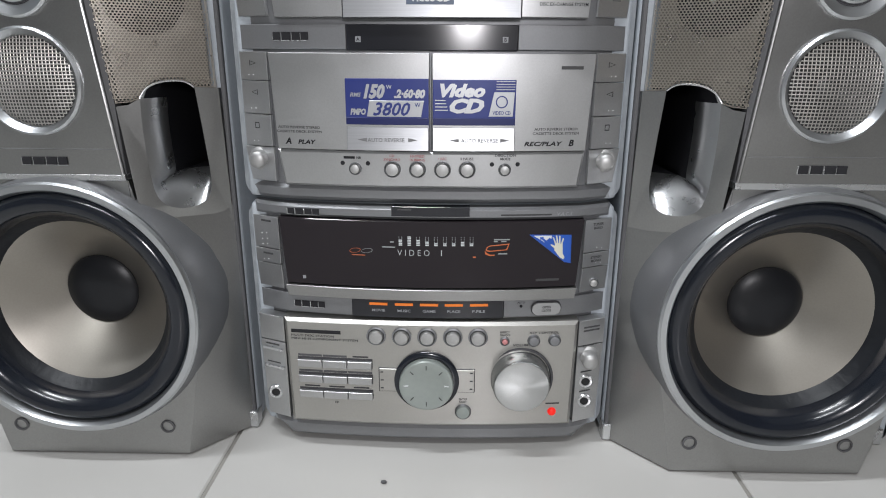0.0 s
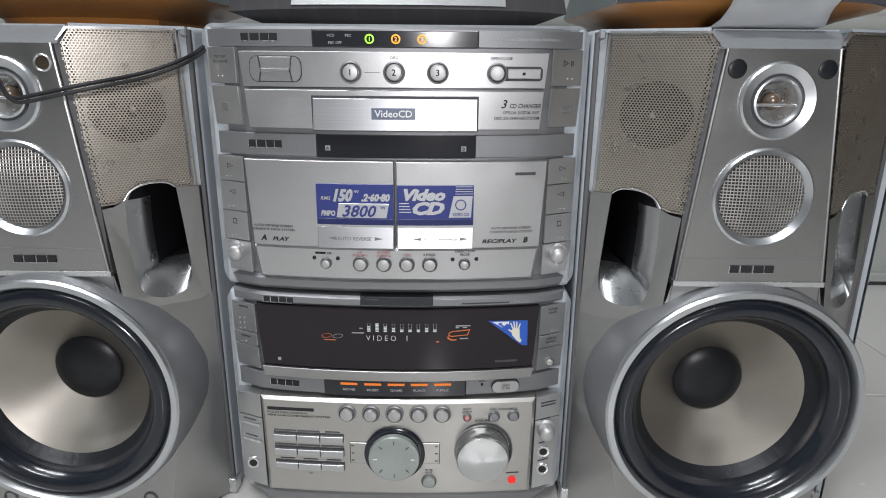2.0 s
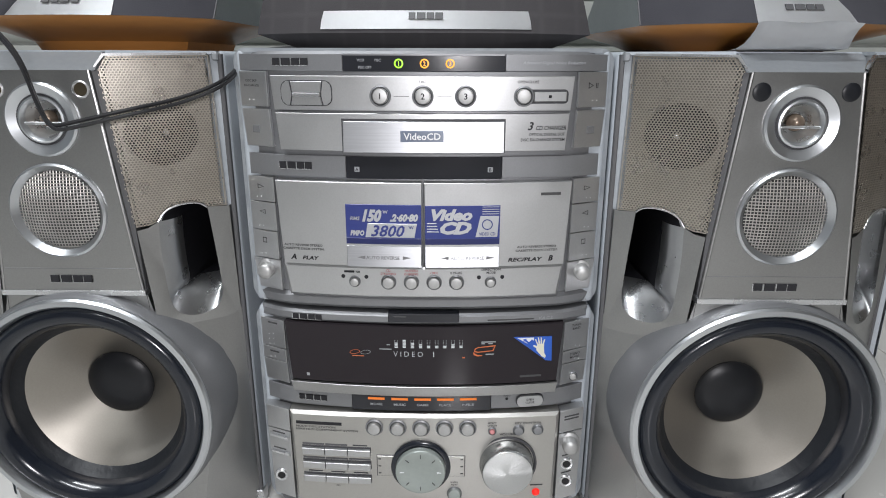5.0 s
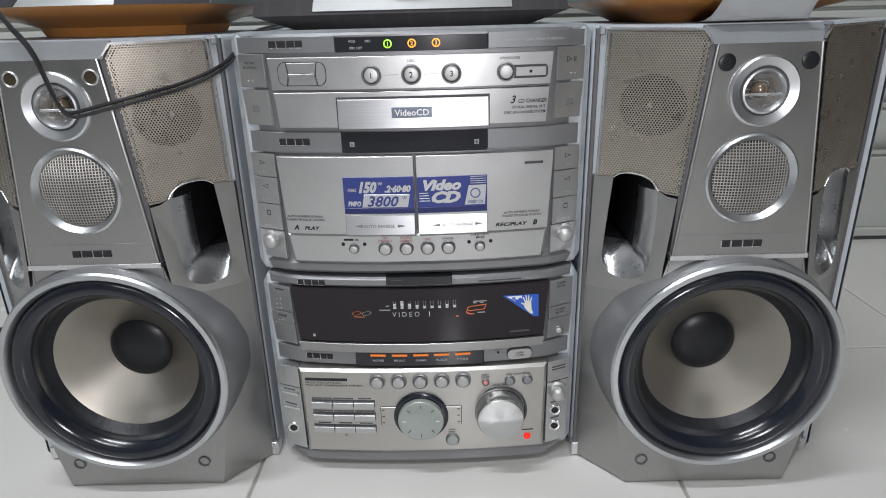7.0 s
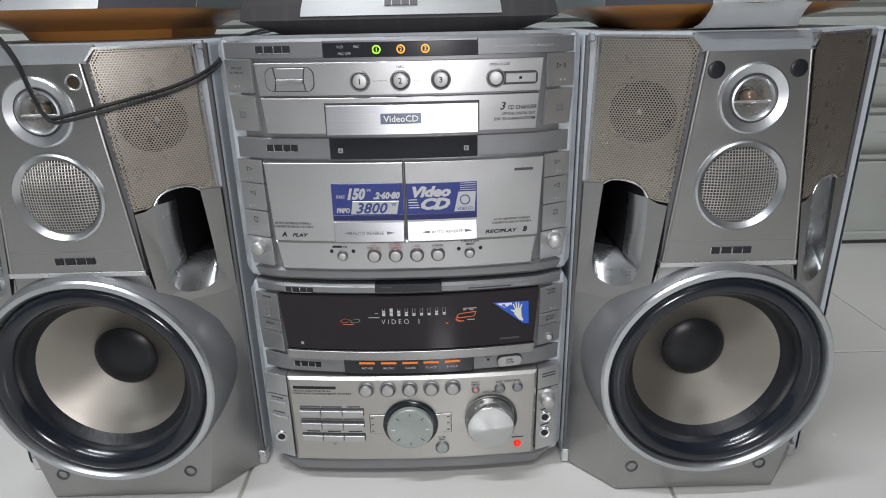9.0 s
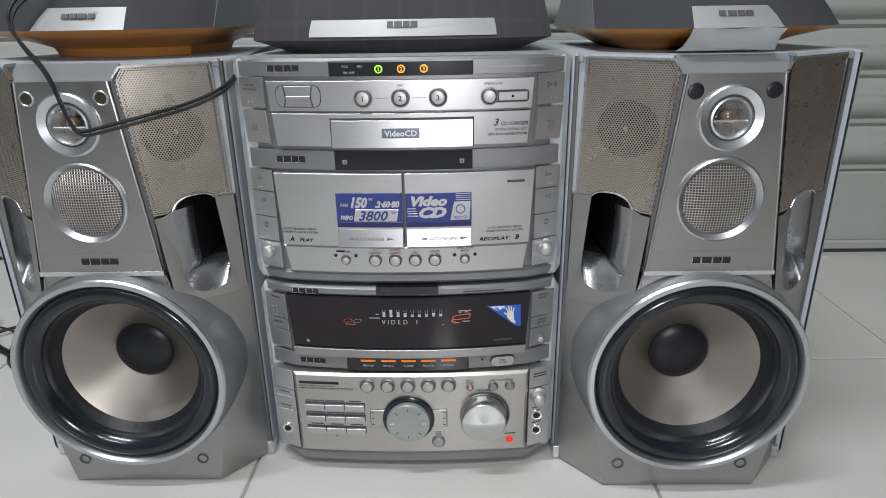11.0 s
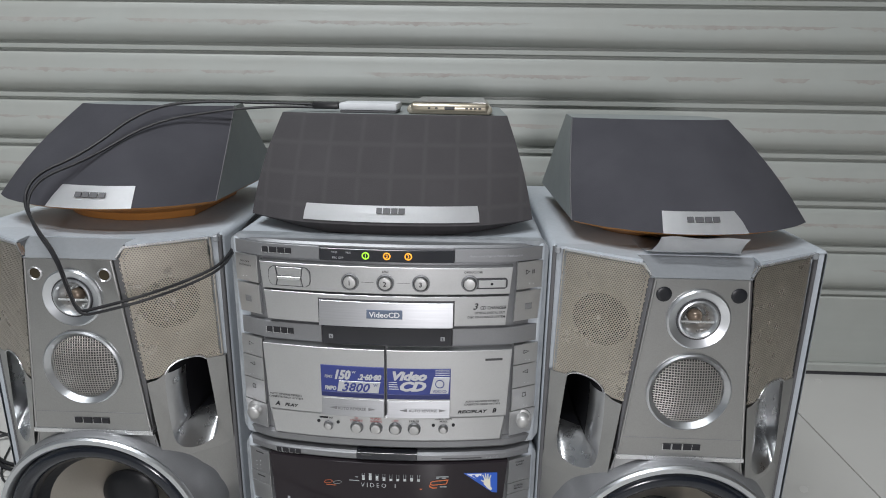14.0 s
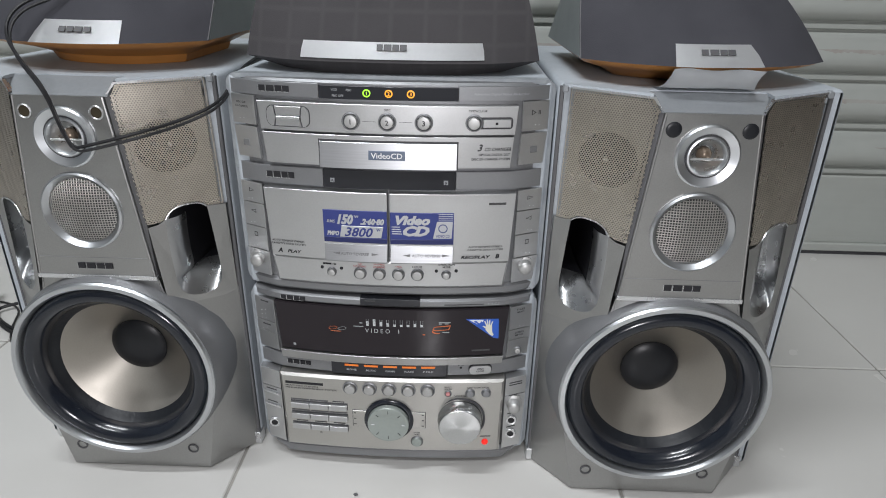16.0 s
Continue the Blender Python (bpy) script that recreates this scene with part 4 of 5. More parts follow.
def inside(x, z, outline):
    hit, n = False, len(outline)
    for i in range(n):
        (x0, z0), (x1, z1) = outline[i], outline[(i + 1) % n]
        if (z0 > z) != (z1 > z) and x < (x1 - x0) * (z - z0) / (z1 - z0) + x0:
            hit = not hit
    return hit


def perforated(outline, f, off, pitch=0.0020, hole=0.00074):
    """A sheet of six-sided cells, each with a real hole."""
    bm = bmesh.new()
    xs, zs = [p[0] for p in outline], [p[1] for p in outline]
    R = pitch / math.sqrt(3)
    row, z = 0, min(zs) + pitch * 0.4
    while z < max(zs):
        x = min(xs) + pitch * (0.5 if row % 2 else 0.0)
        while x < max(xs):
            cs = [math.radians(60 * k + 30) for k in range(6)]
            if all(inside(x + 0.8 * R * math.cos(a), z + 0.8 * R * math.sin(a), outline) for a in cs[::2]):
                rings = []
                for r, dy in ((R, 0), (hole, 0), (hole, 0.0006)):
                    rings.append([bm.verts.new((x + r * math.cos(a), f(x + r * math.cos(a), z + r * math.sin(a)) - off + dy, z + r * math.sin(a))) for a in cs])
                ring_faces(bm, rings[0], rings[1])
                ring_faces(bm, rings[1], rings[2])
            x += pitch
        row += 1
        z += R * 1.5
    return bm


def wire_mesh(cx, cz, cy, radius, pitch=0.0023, w=0.00040):
    bm = bmesh.new()
    n = int(radius / pitch)
    for k in range(-n, n + 1):
        d = k * pitch
        e = math.sqrt(max(0, radius * radius - d * d))
        for horizontal in (True, False):
            seg = 8
            rows = []
            for i in range(seg + 1):
                t = -e + 2 * e * i / seg
                px, pz = (t, d) if horizontal else (d, t)
                y = cy - 0.004 * (1 - (px * px + pz * pz) / radius ** 2) - (0.0003 if horizontal else 0)
                q = []
                for a, b in ((-w, 0), (0, -w * 0.5), (w, 0)):
                    q.append(bm.verts.new((cx + px + (0 if horizontal else a), y + b, cz + pz + (a if horizontal else 0))))
                rows.append(q)
            for a, b in zip(rows, rows[1:]):
                for i in range(2):
                    bm.faces.new((a[i], a[i + 1], b[i + 1], b[i]))
    return bm


def make_speaker(cx, cy, inner, plug, label):
    """A three-way loudspeaker, its middle at x = cx and baffle moved by cy. inner: the side (+1, -1) of the small side driver."""
    sp = thing("loudspeaker", (cx, cy + 0.15, 0), label, "speaker", "floor speakers")
    T = Matrix.Translation((cx, cy, 0))

    def put(name, bm, material, parent=None, label="", smooth=22):
        if isinstance(bm, bmesh.types.BMesh):
            bmesh.ops.transform(bm, matrix=T, verts=bm.verts)
        else:
            bm.transform(T)
        return part(name, bm, material, parent or sp, label, smooth)

    # top skin reaching forward to the grilles and the slope
    half_plan = [(0.112, 0.046), (0.112, wing(0.112, 0.405) - 0.0005), (0.047, wing(0.047, 0.405) - 0.0005), (0.0486, 0.0042)]
    plan = half_plan + [(-x, y) for x, y in half_plan[::-1]]
    bm = bmesh.new()
    up = [bm.verts.new((x, y, 0.4084)) for x, y in plan]
    dn = [bm.verts.new((x, y, 0.4060)) for x, y in plan]
    bm.faces.new(up)
    bm.faces.new(dn[::-1])
    ring_faces(bm, up, dn)
    bmesh.ops.recalc_face_normals(bm, faces=bm.faces[:])
    put("top_sheet", bm, CASE)
    lo, hi = (-0.1165, 0.1255) if inner < 0 else (-0.1255, 0.1165)
    bm = box(lo, hi, 0.027, 0.330, 0.002, 0.4085, 0.005, 3)
    bmesh.ops.delete(bm, geom=[q for q in bm.faces if q.normal.y < -0.9], context="FACES")
    put("case", bm, CASE, label="blue-grey vinyl case", smooth=40)
    ring = lambda e: [(lo + 0.004 + e, 0.004 + e), (hi - 0.004 - e, 0.004 + e), (hi - 0.004 - e, 0.4065 - e), (lo + 0.004 + e, 0.4065 - e)]
    put("edge_frame", poly(ring(0), lambda x, z: 0.0285, 0.0, 0.005, ring(0.010)), CASE, label="vinyl edge round the baffle")
    for e in (-1, 1):
        put("edge_strip", box(e * 0.1135 - 0.0017, e * 0.1135 + 0.0017, WING - 0.001, 0.040, 0.004, 0.4065, 0.0006, 1), EDGE_DARK)
    # baffle: flat middle, wings swept back, below and behind the trims
    bm = bmesh.new()
    zs = [0.002, 0.02, 0.05, 0.08, 0.11, 0.14, 0.17, 0.20, 0.23]
    rows = []
    for z in zs:
        h = half(z)
        rows.append([bm.verts.new(p) for p in ((-OUT, 0.042, z), (-OUT, WING, z), (-h, FRONT, z), (h, FRONT, z), (OUT, WING, z), (OUT, 0.042, z))])
    for a, b in zip(rows, rows[1:]):
        for i in (0, 1, 3, 4):
            if b[0].co.z > 0.2001 and i in (1, 3):
                continue
            bm.faces.new((a[i], a[i + 1], b[i + 1], b[i]))
    bm.faces.new(rows[0])
    put("baffle", bm, SILVER_BAFFLE)
    circle = lambda cx0, cz0, r, n: [(cx0 + r * math.cos(2 * math.pi * k / n), cz0 + r * math.sin(2 * math.pi * k / n)) for k in range(n)]
    low_out = [(half(z), z) for z in zs] + [(-half(z), z) for z in zs[::-1]]
    for cut in (1, -1):
        pts = [(x, z) for x, z in low_out if cut * x > 0]
        zt, zb = (0.23, 0.002) if cut > 0 else (0.002, 0.23)
        arc = [(0.093 * math.cos(t), 0.129 + 0.093 * math.sin(t)) for t in [cut * math.pi / 2 - math.pi * k / 40 for k in range(41)]]
        pts = [(0.0, zb)] + pts + [(0.0, zt)] + arc
        put("lower_baffle", poly(pts, lambda x, z: FRONT, 0.0, 0.004), SILVER_BAFFLE)
    # middle panel with a step at its foot
    flat = lambda x: FRONT
    hw, lw = half(0.395), half(0.231)
    side = [(hw + (lw - hw) * k / 4, 0.3950 - 0.164 * k / 4) for k in range(5)]
    rims = [(0.0, 0.361, 0.0250), (0.0, 0.2945, 0.0345)]
    mp = None
    for e in (1, -1):
        pts = [(0.0, 0.395)] + [(x, z) for x, z in side] + [(0.0, 0.231)]
        for cx0, cz0, r in rims[::-1]:
            pts += [(r * math.sin(math.pi * k / 24), cz0 - r * math.cos(math.pi * k / 24)) for k in range(25)]
        o = put("middle_panel", poly([(e * x, z) for x, z in pts], lambda x, z: FRONT, 0.0035, 0.030), SILVER_BAFFLE)
        mp = mp or o
    put("step_edge", slab(-half(0.229) - 0.001, half(0.229) + 0.001, 0.2275, 0.2318, flat, 0.0045, 0.01, 0.0014, n=4), RIM)
    bm = bmesh.new()
    top = [bm.verts.new(p) for p in ((-0.0408, FRONT - 0.001, 0.3947), (0.0408, FRONT - 0.001, 0.3947), (0.0505, 0.004, 0.4075), (-0.0505, 0.004, 0.4075))]
    low = [bm.verts.new((v.co.x, 0.045, 0.38)) for v in top]
    bm.faces.new(top)
    ring_faces(bm, top, low)
    for a, b, e in ((top[0], top[3], -1), (top[1], top[2], 1)):
        c = bm.verts.new((e * 0.0466, wing(0.0466, 0.4055) - 0.0024, 0.4074))
        d = bm.verts.new((e * 0.0410, wing(0.0410, 0.397) - 0.0026, 0.3968))
        bm.faces.new((a, b, c))
        bm.faces.new((a, c, d))
    put("top_slope", bm, SLOPE, label="blue-grey vinyl slope")
    g = lambda x: FRONT - 0.0035
    for a, b in ((-0.0155, -0.0090), (-0.0075, 0.0005), (0.0018, 0.0090), (0.0098, 0.0165)):
        put("badge_edge", slab(a - 0.0006, b - 0.0006, 0.2380, 0.2435, g, 0.0006, 0.001, 0.0002, n=1), RIM, mp)
        put("badge_block", slab(a, b, 0.2385, 0.2440, g, 0.0011, 0.001, 0.0003, n=1), INK, mp)
    put("panel_seam", slab(-half(0.2495) + 0.002, half(0.2495) - 0.002, 0.2492, 0.2497, g, 0.0002, 0.0006, 0.0001, n=2), BAND, mp)
    for e in (-1, 1):
        put("panel_edge", tube([(e * (x - 0.0006), FRONT - 0.0030, z) for x, z in side], 0.0012), SILVER_BAFFLE, mp, "rounded edge")
    # swept sides: grille above, scooped port below
    for s in (-1, 1):
        m = lambda pts: [(s * x, z) for x, z in pts]
        arch = [(0.0665, 0.2830), (0.0690, 0.2885), (0.0740, 0.2925), (0.0800, 0.2945), (0.0880, 0.2950), (0.0940, 0.2935), (0.0970, 0.2900)]
        gout = m([(0.0470, 0.4045), (0.0415, 0.3970), (0.0525, 0.2800), (0.0600, 0.2805)] + arch + [(0.1085, 0.2890), (0.1060, 0.4055)])
        put("grille", perforated(gout, wing, 0.0022), GRILLE, label="champagne perforated metal grille")
        hole = None
        if s == inner:
            hole = [(s * 0.0735 + 0.0225 * math.cos(a), 0.3490 + 0.0240 * math.sin(a)) for a in [2 * math.pi * k / 32 for k in range(32)]]
        midx, midz = s * 0.0790, 0.345
        back = [(midx + (x - midx) * 0.90, midz + (z - midz) * 0.95) for x, z in gout]
        put("grille_backing", poly(back, wing, 0.0002, 0.002, hole), BACKING)
        inner_pts = []
        n = len(gout)
        for i in range(n):
            p, q, r = Vector(gout[i - 1]), Vector(gout[i]), Vector(gout[(i + 1) % n])
            d = ((q - p).normalized() + (r - q).normalized()).normalized()
            inner_pts.append(tuple(q + Vector((-d.y, d.x)) * (s * -0.0009) * -1))
        if not inside(*inner_pts[0], gout):
            inner_pts = [tuple(2 * Vector(q) - Vector(w)) for q, w in zip(gout, inner_pts)]
        put("grille_frame", poly(gout, wing, -0.0008, 0.003, inner_pts), GRILLE)
        rimpts = m([(0.1060, 0.4055), (0.0470, 0.4045), (0.0415, 0.3970), (0.0403, 0.3970), (0.0460, 0.4062), (0.1062, 0.4072)])
        put("grille_rim", poly(rimpts, wing, 0.003, 0.004), RIM)
        put("corner_stop", box(s * 0.1110 - 0.0025, s * 0.1110 + 0.0025, WING - 0.004, WING + 0.006, 0.4015, 0.4075, 0.001, 1), SLOPE)
        put("seam", poly(m([(half(0.395) + 0.0002, 0.395), (0.0415, 0.3970), (0.0525, 0.2800), (0.0560, 0.205), (half(0.231), 0.231)]), wing, 0.0004, 0.01), EDGE_DARK)
        if s == inner:
            cxd, czd = s * 0.0735, 0.3490
            yy = wing(cxd, czd)
            follow = lambda b: [shift_y(v, wing(v.co.x, v.co.z) - yy) for v in b.verts] and b
            put("side_driver", follow(lathe([(0.0300, yy + 0.0055), (0.0235, yy + 0.010), (0.0200, yy + 0.011), (0.0090, yy + 0.016), (0.0080, yy + 0.008), (0, yy + 0.006)], cxd, czd, 0, 32)), HOLLOW, smooth=40)
            put("driver_dot", lathe([(0.0026, yy + 0.0065), (0, yy + 0.0045)], cxd, czd, 0, 12), RIM)
        # port trim: a U round the scoop
        U = [(0.0665, 0.2830), (0.0662, 0.2600), (0.0680, 0.2280), (0.0715, 0.2120), (0.0790, 0.2045), (0.0900, 0.2030), (0.0985, 0.2080), (0.1015, 0.2200), (0.1000, 0.2500), (0.0970, 0.2900)]
        U = [(p.x, p.y) for p in spread(U, 45)]
        trim = m([(0.1110, 0.2890), (0.1120, 0.1880), (0.0600, 0.1880), (half(0.205) + 0.001, 0.205), (0.0535, 0.2780), (0.0600, 0.2790)] + U)
        put("port_trim", poly(trim, lambda x, z: wing(x, z) + 0.0016 * max(0.0, min(1.0, (0.203 - z) / 0.015)), 0.0018, 0.005), SILVER_BAFFLE)
        ring0 = U + arch[::-1][1:-1]
        # rounded shoulder beside the baffle, ramp at the foot, plain walls elsewhere
        ease = lambda v: (lambda q: q * q * (3 - 2 * q))(max(0.0, min(1.0, v)))
        rows = []
        for k in range(25):
            t = (k / 24) ** 1.7
            row = []
            for x, z in ring0:
                low = ease((0.231 - z) / 0.014)
                near = ease((0.0840 - x) / 0.016) * (1 - low) * ease((0.2945 - z) / 0.010)
                dep = ((0.112 if s == inner else 0.046) - wing(s * x, z)) * t
                turn = 1 - (1 - min(1.0, dep / 0.018)) ** 2
                dx = near * (0.0075 * turn + 0.004 * min(1.0, dep / 0.06)) + (0.0855 - x) * 0.25 * low * min(1.0, dep / 0.03)
                dz = (0.228 - z) * low * math.sin(min(1.0, dep / 0.034) * math.pi / 2)
                row.append((s * (x + dx), wing(s * x, z) - 0.0018 + dep, z + dz))
            rows.append(row)
        n = len(ring0)

        # faces past these depths on the inner side are blackened for shade
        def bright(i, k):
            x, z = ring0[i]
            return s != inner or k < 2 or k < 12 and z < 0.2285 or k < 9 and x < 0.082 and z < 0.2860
        for nm, material in (("port_scoop", POLISHED), ("port_tunnel", PORT_SHADE)):
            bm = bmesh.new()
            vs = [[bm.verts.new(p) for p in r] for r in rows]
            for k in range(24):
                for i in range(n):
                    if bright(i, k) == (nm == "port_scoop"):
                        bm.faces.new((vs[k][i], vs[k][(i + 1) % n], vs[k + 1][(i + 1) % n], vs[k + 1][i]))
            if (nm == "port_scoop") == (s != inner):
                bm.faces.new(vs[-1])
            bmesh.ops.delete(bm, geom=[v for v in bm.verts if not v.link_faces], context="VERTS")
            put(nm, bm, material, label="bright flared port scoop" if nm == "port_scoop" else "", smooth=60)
        put("arch_lip", tube([(s * x, wing(s * x, z) - 0.0026, z) for x, z in arch], 0.0007), RIM, label="thin bright lip over the port")
        # foot of the outer edge
        put("edge_foot", box(s * 0.1135 - 0.0035, s * 0.1135 + 0.0035, WING - 0.004, WING + 0.010, 0.001, 0.016, 0.001, 1), RIM)
    # tweeter
    x, z, y = 0.0, 0.3610, FRONT - 0.0035
    put("tweeter_ring", lathe([(0.0262, y + 0.001), (0.0260, y - 0.0022), (0.0245, y - 0.0034), (0.0170, y - 0.0004), (0.0165, y - 0.0022), (0.0152, y - 0.0026), (0.0135, y - 0.0004), (0.0125, y + 0.003)], x, z, 0, 56), RING, label="polished metal tweeter ring", smooth=30)
    put("tweeter_groove", lathe([(0.0182, y - 0.0006), (0.0180, y - 0.0014), (0.0170, y - 0.0012), (0.0168, y - 0.0004)], x, z, 0, 56), RECESS, smooth=40)
    put("tweeter_horn", lathe([(0.0130, y + 0.001), (0.0105, y + 0.006), (0.0075, y + 0.009), (0.0070, y + 0.012), (0, y + 0.012)], x, z, 0, 40), SPUN, smooth=40)
    put("tweeter_dome", lathe([(0.0062, y + 0.008), (0.0055, y + 0.0045), (0.0035, y + 0.0022), (0, y + 0.0014)], x, z, 0, 28), mat("amber_dome", (0.22, 0.17, 0.13), 0.25, 0.5), smooth=60)
    put("phase_bar", box(-0.0135, 0.0135, y - 0.0008, y + 0.0012, z - 0.0035, z - 0.0015, 0.0006, 1), SPUN)
    # midrange
    z = 0.2945
    put("midrange_ring", lathe([(0.0358, y + 0.001), (0.0356, y - 0.0022), (0.0340, y - 0.0034), (0.0300, y + 0.0012), (0.0296, y + 0.004)], x, z, 0, 64), RING, label="polished metal midrange ring", smooth=30)
    put("midrange_mesh", wire_mesh(x, z, y + 0.001, 0.0298), MESH, label="woven wire mesh cover")
    put("midrange_cone", lathe([(0.0300, y + 0.005), (0.0270, y + 0.003), (0.0230, y + 0.006), (0.0090, y + 0.012), (0.0085, y + 0.009), (0, y + 0.006)], x, z, 0, 40), MEMBRANE, smooth=40)
    # woofer
    z, y = 0.1290, FRONT
    put("woofer_drum", lathe([(0.0985, y - 0.012), (0.1005, y - 0.008), (0.1030, y + 0.006), (0.1065, y + 0.040)], x, z, 0, 72), BAND, smooth=40)
    put("woofer_ring", lathe([(0.0990, y - 0.006), (0.0990, y - 0.013), (0.0975, y - 0.0150), (0.0935, y - 0.0152), (0.0915, y - 0.0120), (0.0910, y - 0.004)], x, z, 0, 96), RING, label="satin silver woofer ring", smooth=35)
    put("surround", lathe([(0.0915, y - 0.0050), (0.0902, y - 0.0095), (0.0875, y - 0.0125), (0.0835, y - 0.0138), (0.0795, y - 0.0128), (0.0760, y - 0.0095), (0.0732, y - 0.0045), (0.0718, y + 0.0010)], x, z, 0, 96), RUBBER, label="glossy black rubber surround", smooth=70)
    put("surround_cloth", lathe([(0.0720, y + 0.0006), (0.0708, y + 0.0030), (0.0690, y + 0.0052), (0.0668, y + 0.0076), (0.0650, y + 0.0100)], x, z, 0, 96), CLOTH_EDGE, label="black coated cloth edge", smooth=70)
    put("cone", lathe([(0.0655, y + 0.0095), (0.0600, y + 0.0140), (0.0450, y + 0.0270), (0.0284, y + 0.0410)], x, z, 0, 96), CONE, label="champagne silver woofer cone", smooth=60)
    put("dust_cap", lathe([(0.0290, y + 0.0410), (0.0288, y + 0.0395), (0.0276, y + 0.0383), (0.0200, y + 0.0355), (0.0110, y + 0.0338), (0, y + 0.0332)], x, z, 0, 48), CAP, label="black domed dust cap", smooth=60)
    # fixings
    for sx, sz in ((-0.0300, 0.3820), (0.0305, 0.3820)):
        yy = FRONT - 0.0035
        prof = [(0.0064, yy + 0.001), (0.0064, yy - 0.0005), (0.0058, yy - 0.0009), (0.0030, yy - 0.0010), (0, yy - 0.0010)]
        # flat disc whose dark colour gives the shade of an open socket
        if plug is SOCKET_SHADE:
            prof = [(0.0050, yy + 0.001), (0.0050, yy - 0.0003), (0, yy - 0.0003)]
            put("socket_rim", lathe([(0.0062, yy + 0.001), (0.0062, yy - 0.0008), (0.0054, yy - 0.0014), (0.0046, yy - 0.0004)], sx, sz, 0, 24), SILVER, smooth=40)
        k = put("socket", lathe(prof, sx, sz, 0, 24), plug, smooth=40)
    for sx, sz in ((-0.0605, 0.0270), (0.0585, 0.0270)):
        put("socket", lathe([(0.0058, FRONT + 0.001), (0.0058, FRONT - 0.0008), (0.0045, FRONT - 0.0014), (0.0038, FRONT + 0.0006), (0, FRONT + 0.0010)], sx, sz, 0, 24), EDGE_DARK, smooth=40)
    return sp


# ---- small speakers on top ----
def loft(levels, closed=True):
    bm = bmesh.new()
    loops = [[bm.verts.new(p) for p in lv] for lv in levels]
    for a, b in zip(loops, loops[1:]):
        n = len(a)
        for i in range(n if closed else n - 1):
            bm.faces.new((a[i], a[(i + 1) % n], b[(i + 1) % n], b[i]))
    if closed:
        bm.faces.new(loops[0])
        bm.faces.new(loops[-1])
    return bm


def spread(pts, n):
    """n + 1 points along a polyline smoothed a little."""
    pts = [Vector(p) for p in pts]
    out = []
    for i in range(n + 1):
        u = i / n * (len(pts) - 1)
        k = min(int(u), len(pts) - 2)
        t = u - k
        p0, p1, p2, p3 = pts[max(k - 1, 0)], pts[k], pts[k + 1], pts[min(k + 2, len(pts) - 1)]
        out.append(0.5 * ((2 * p1) + (p2 - p0) * t + (2 * p0 - 5 * p1 + 4 * p2 - p3) * t * t + (3 * p1 - p0 - 3 * p2 + p3) * t ** 3))
    return out


def front_levels(bottom, top, z0, z1, bulge, n=12, m=8):
    a, b = spread(bottom, n), spread(top, n)
    levels = []
    for k in range(m + 1):
        t = k / m
        lift = bulge * math.sin(math.pi * t)
        levels.append([(p.x + (q.x - p.x) * t + lift * 0.4 * (2 * i / n - 1), p.y + (q.y - p.y) * t - lift, z0 + (z1 - z0) * t) for i, (p, q) in enumerate(zip(a, b))])
    return levels


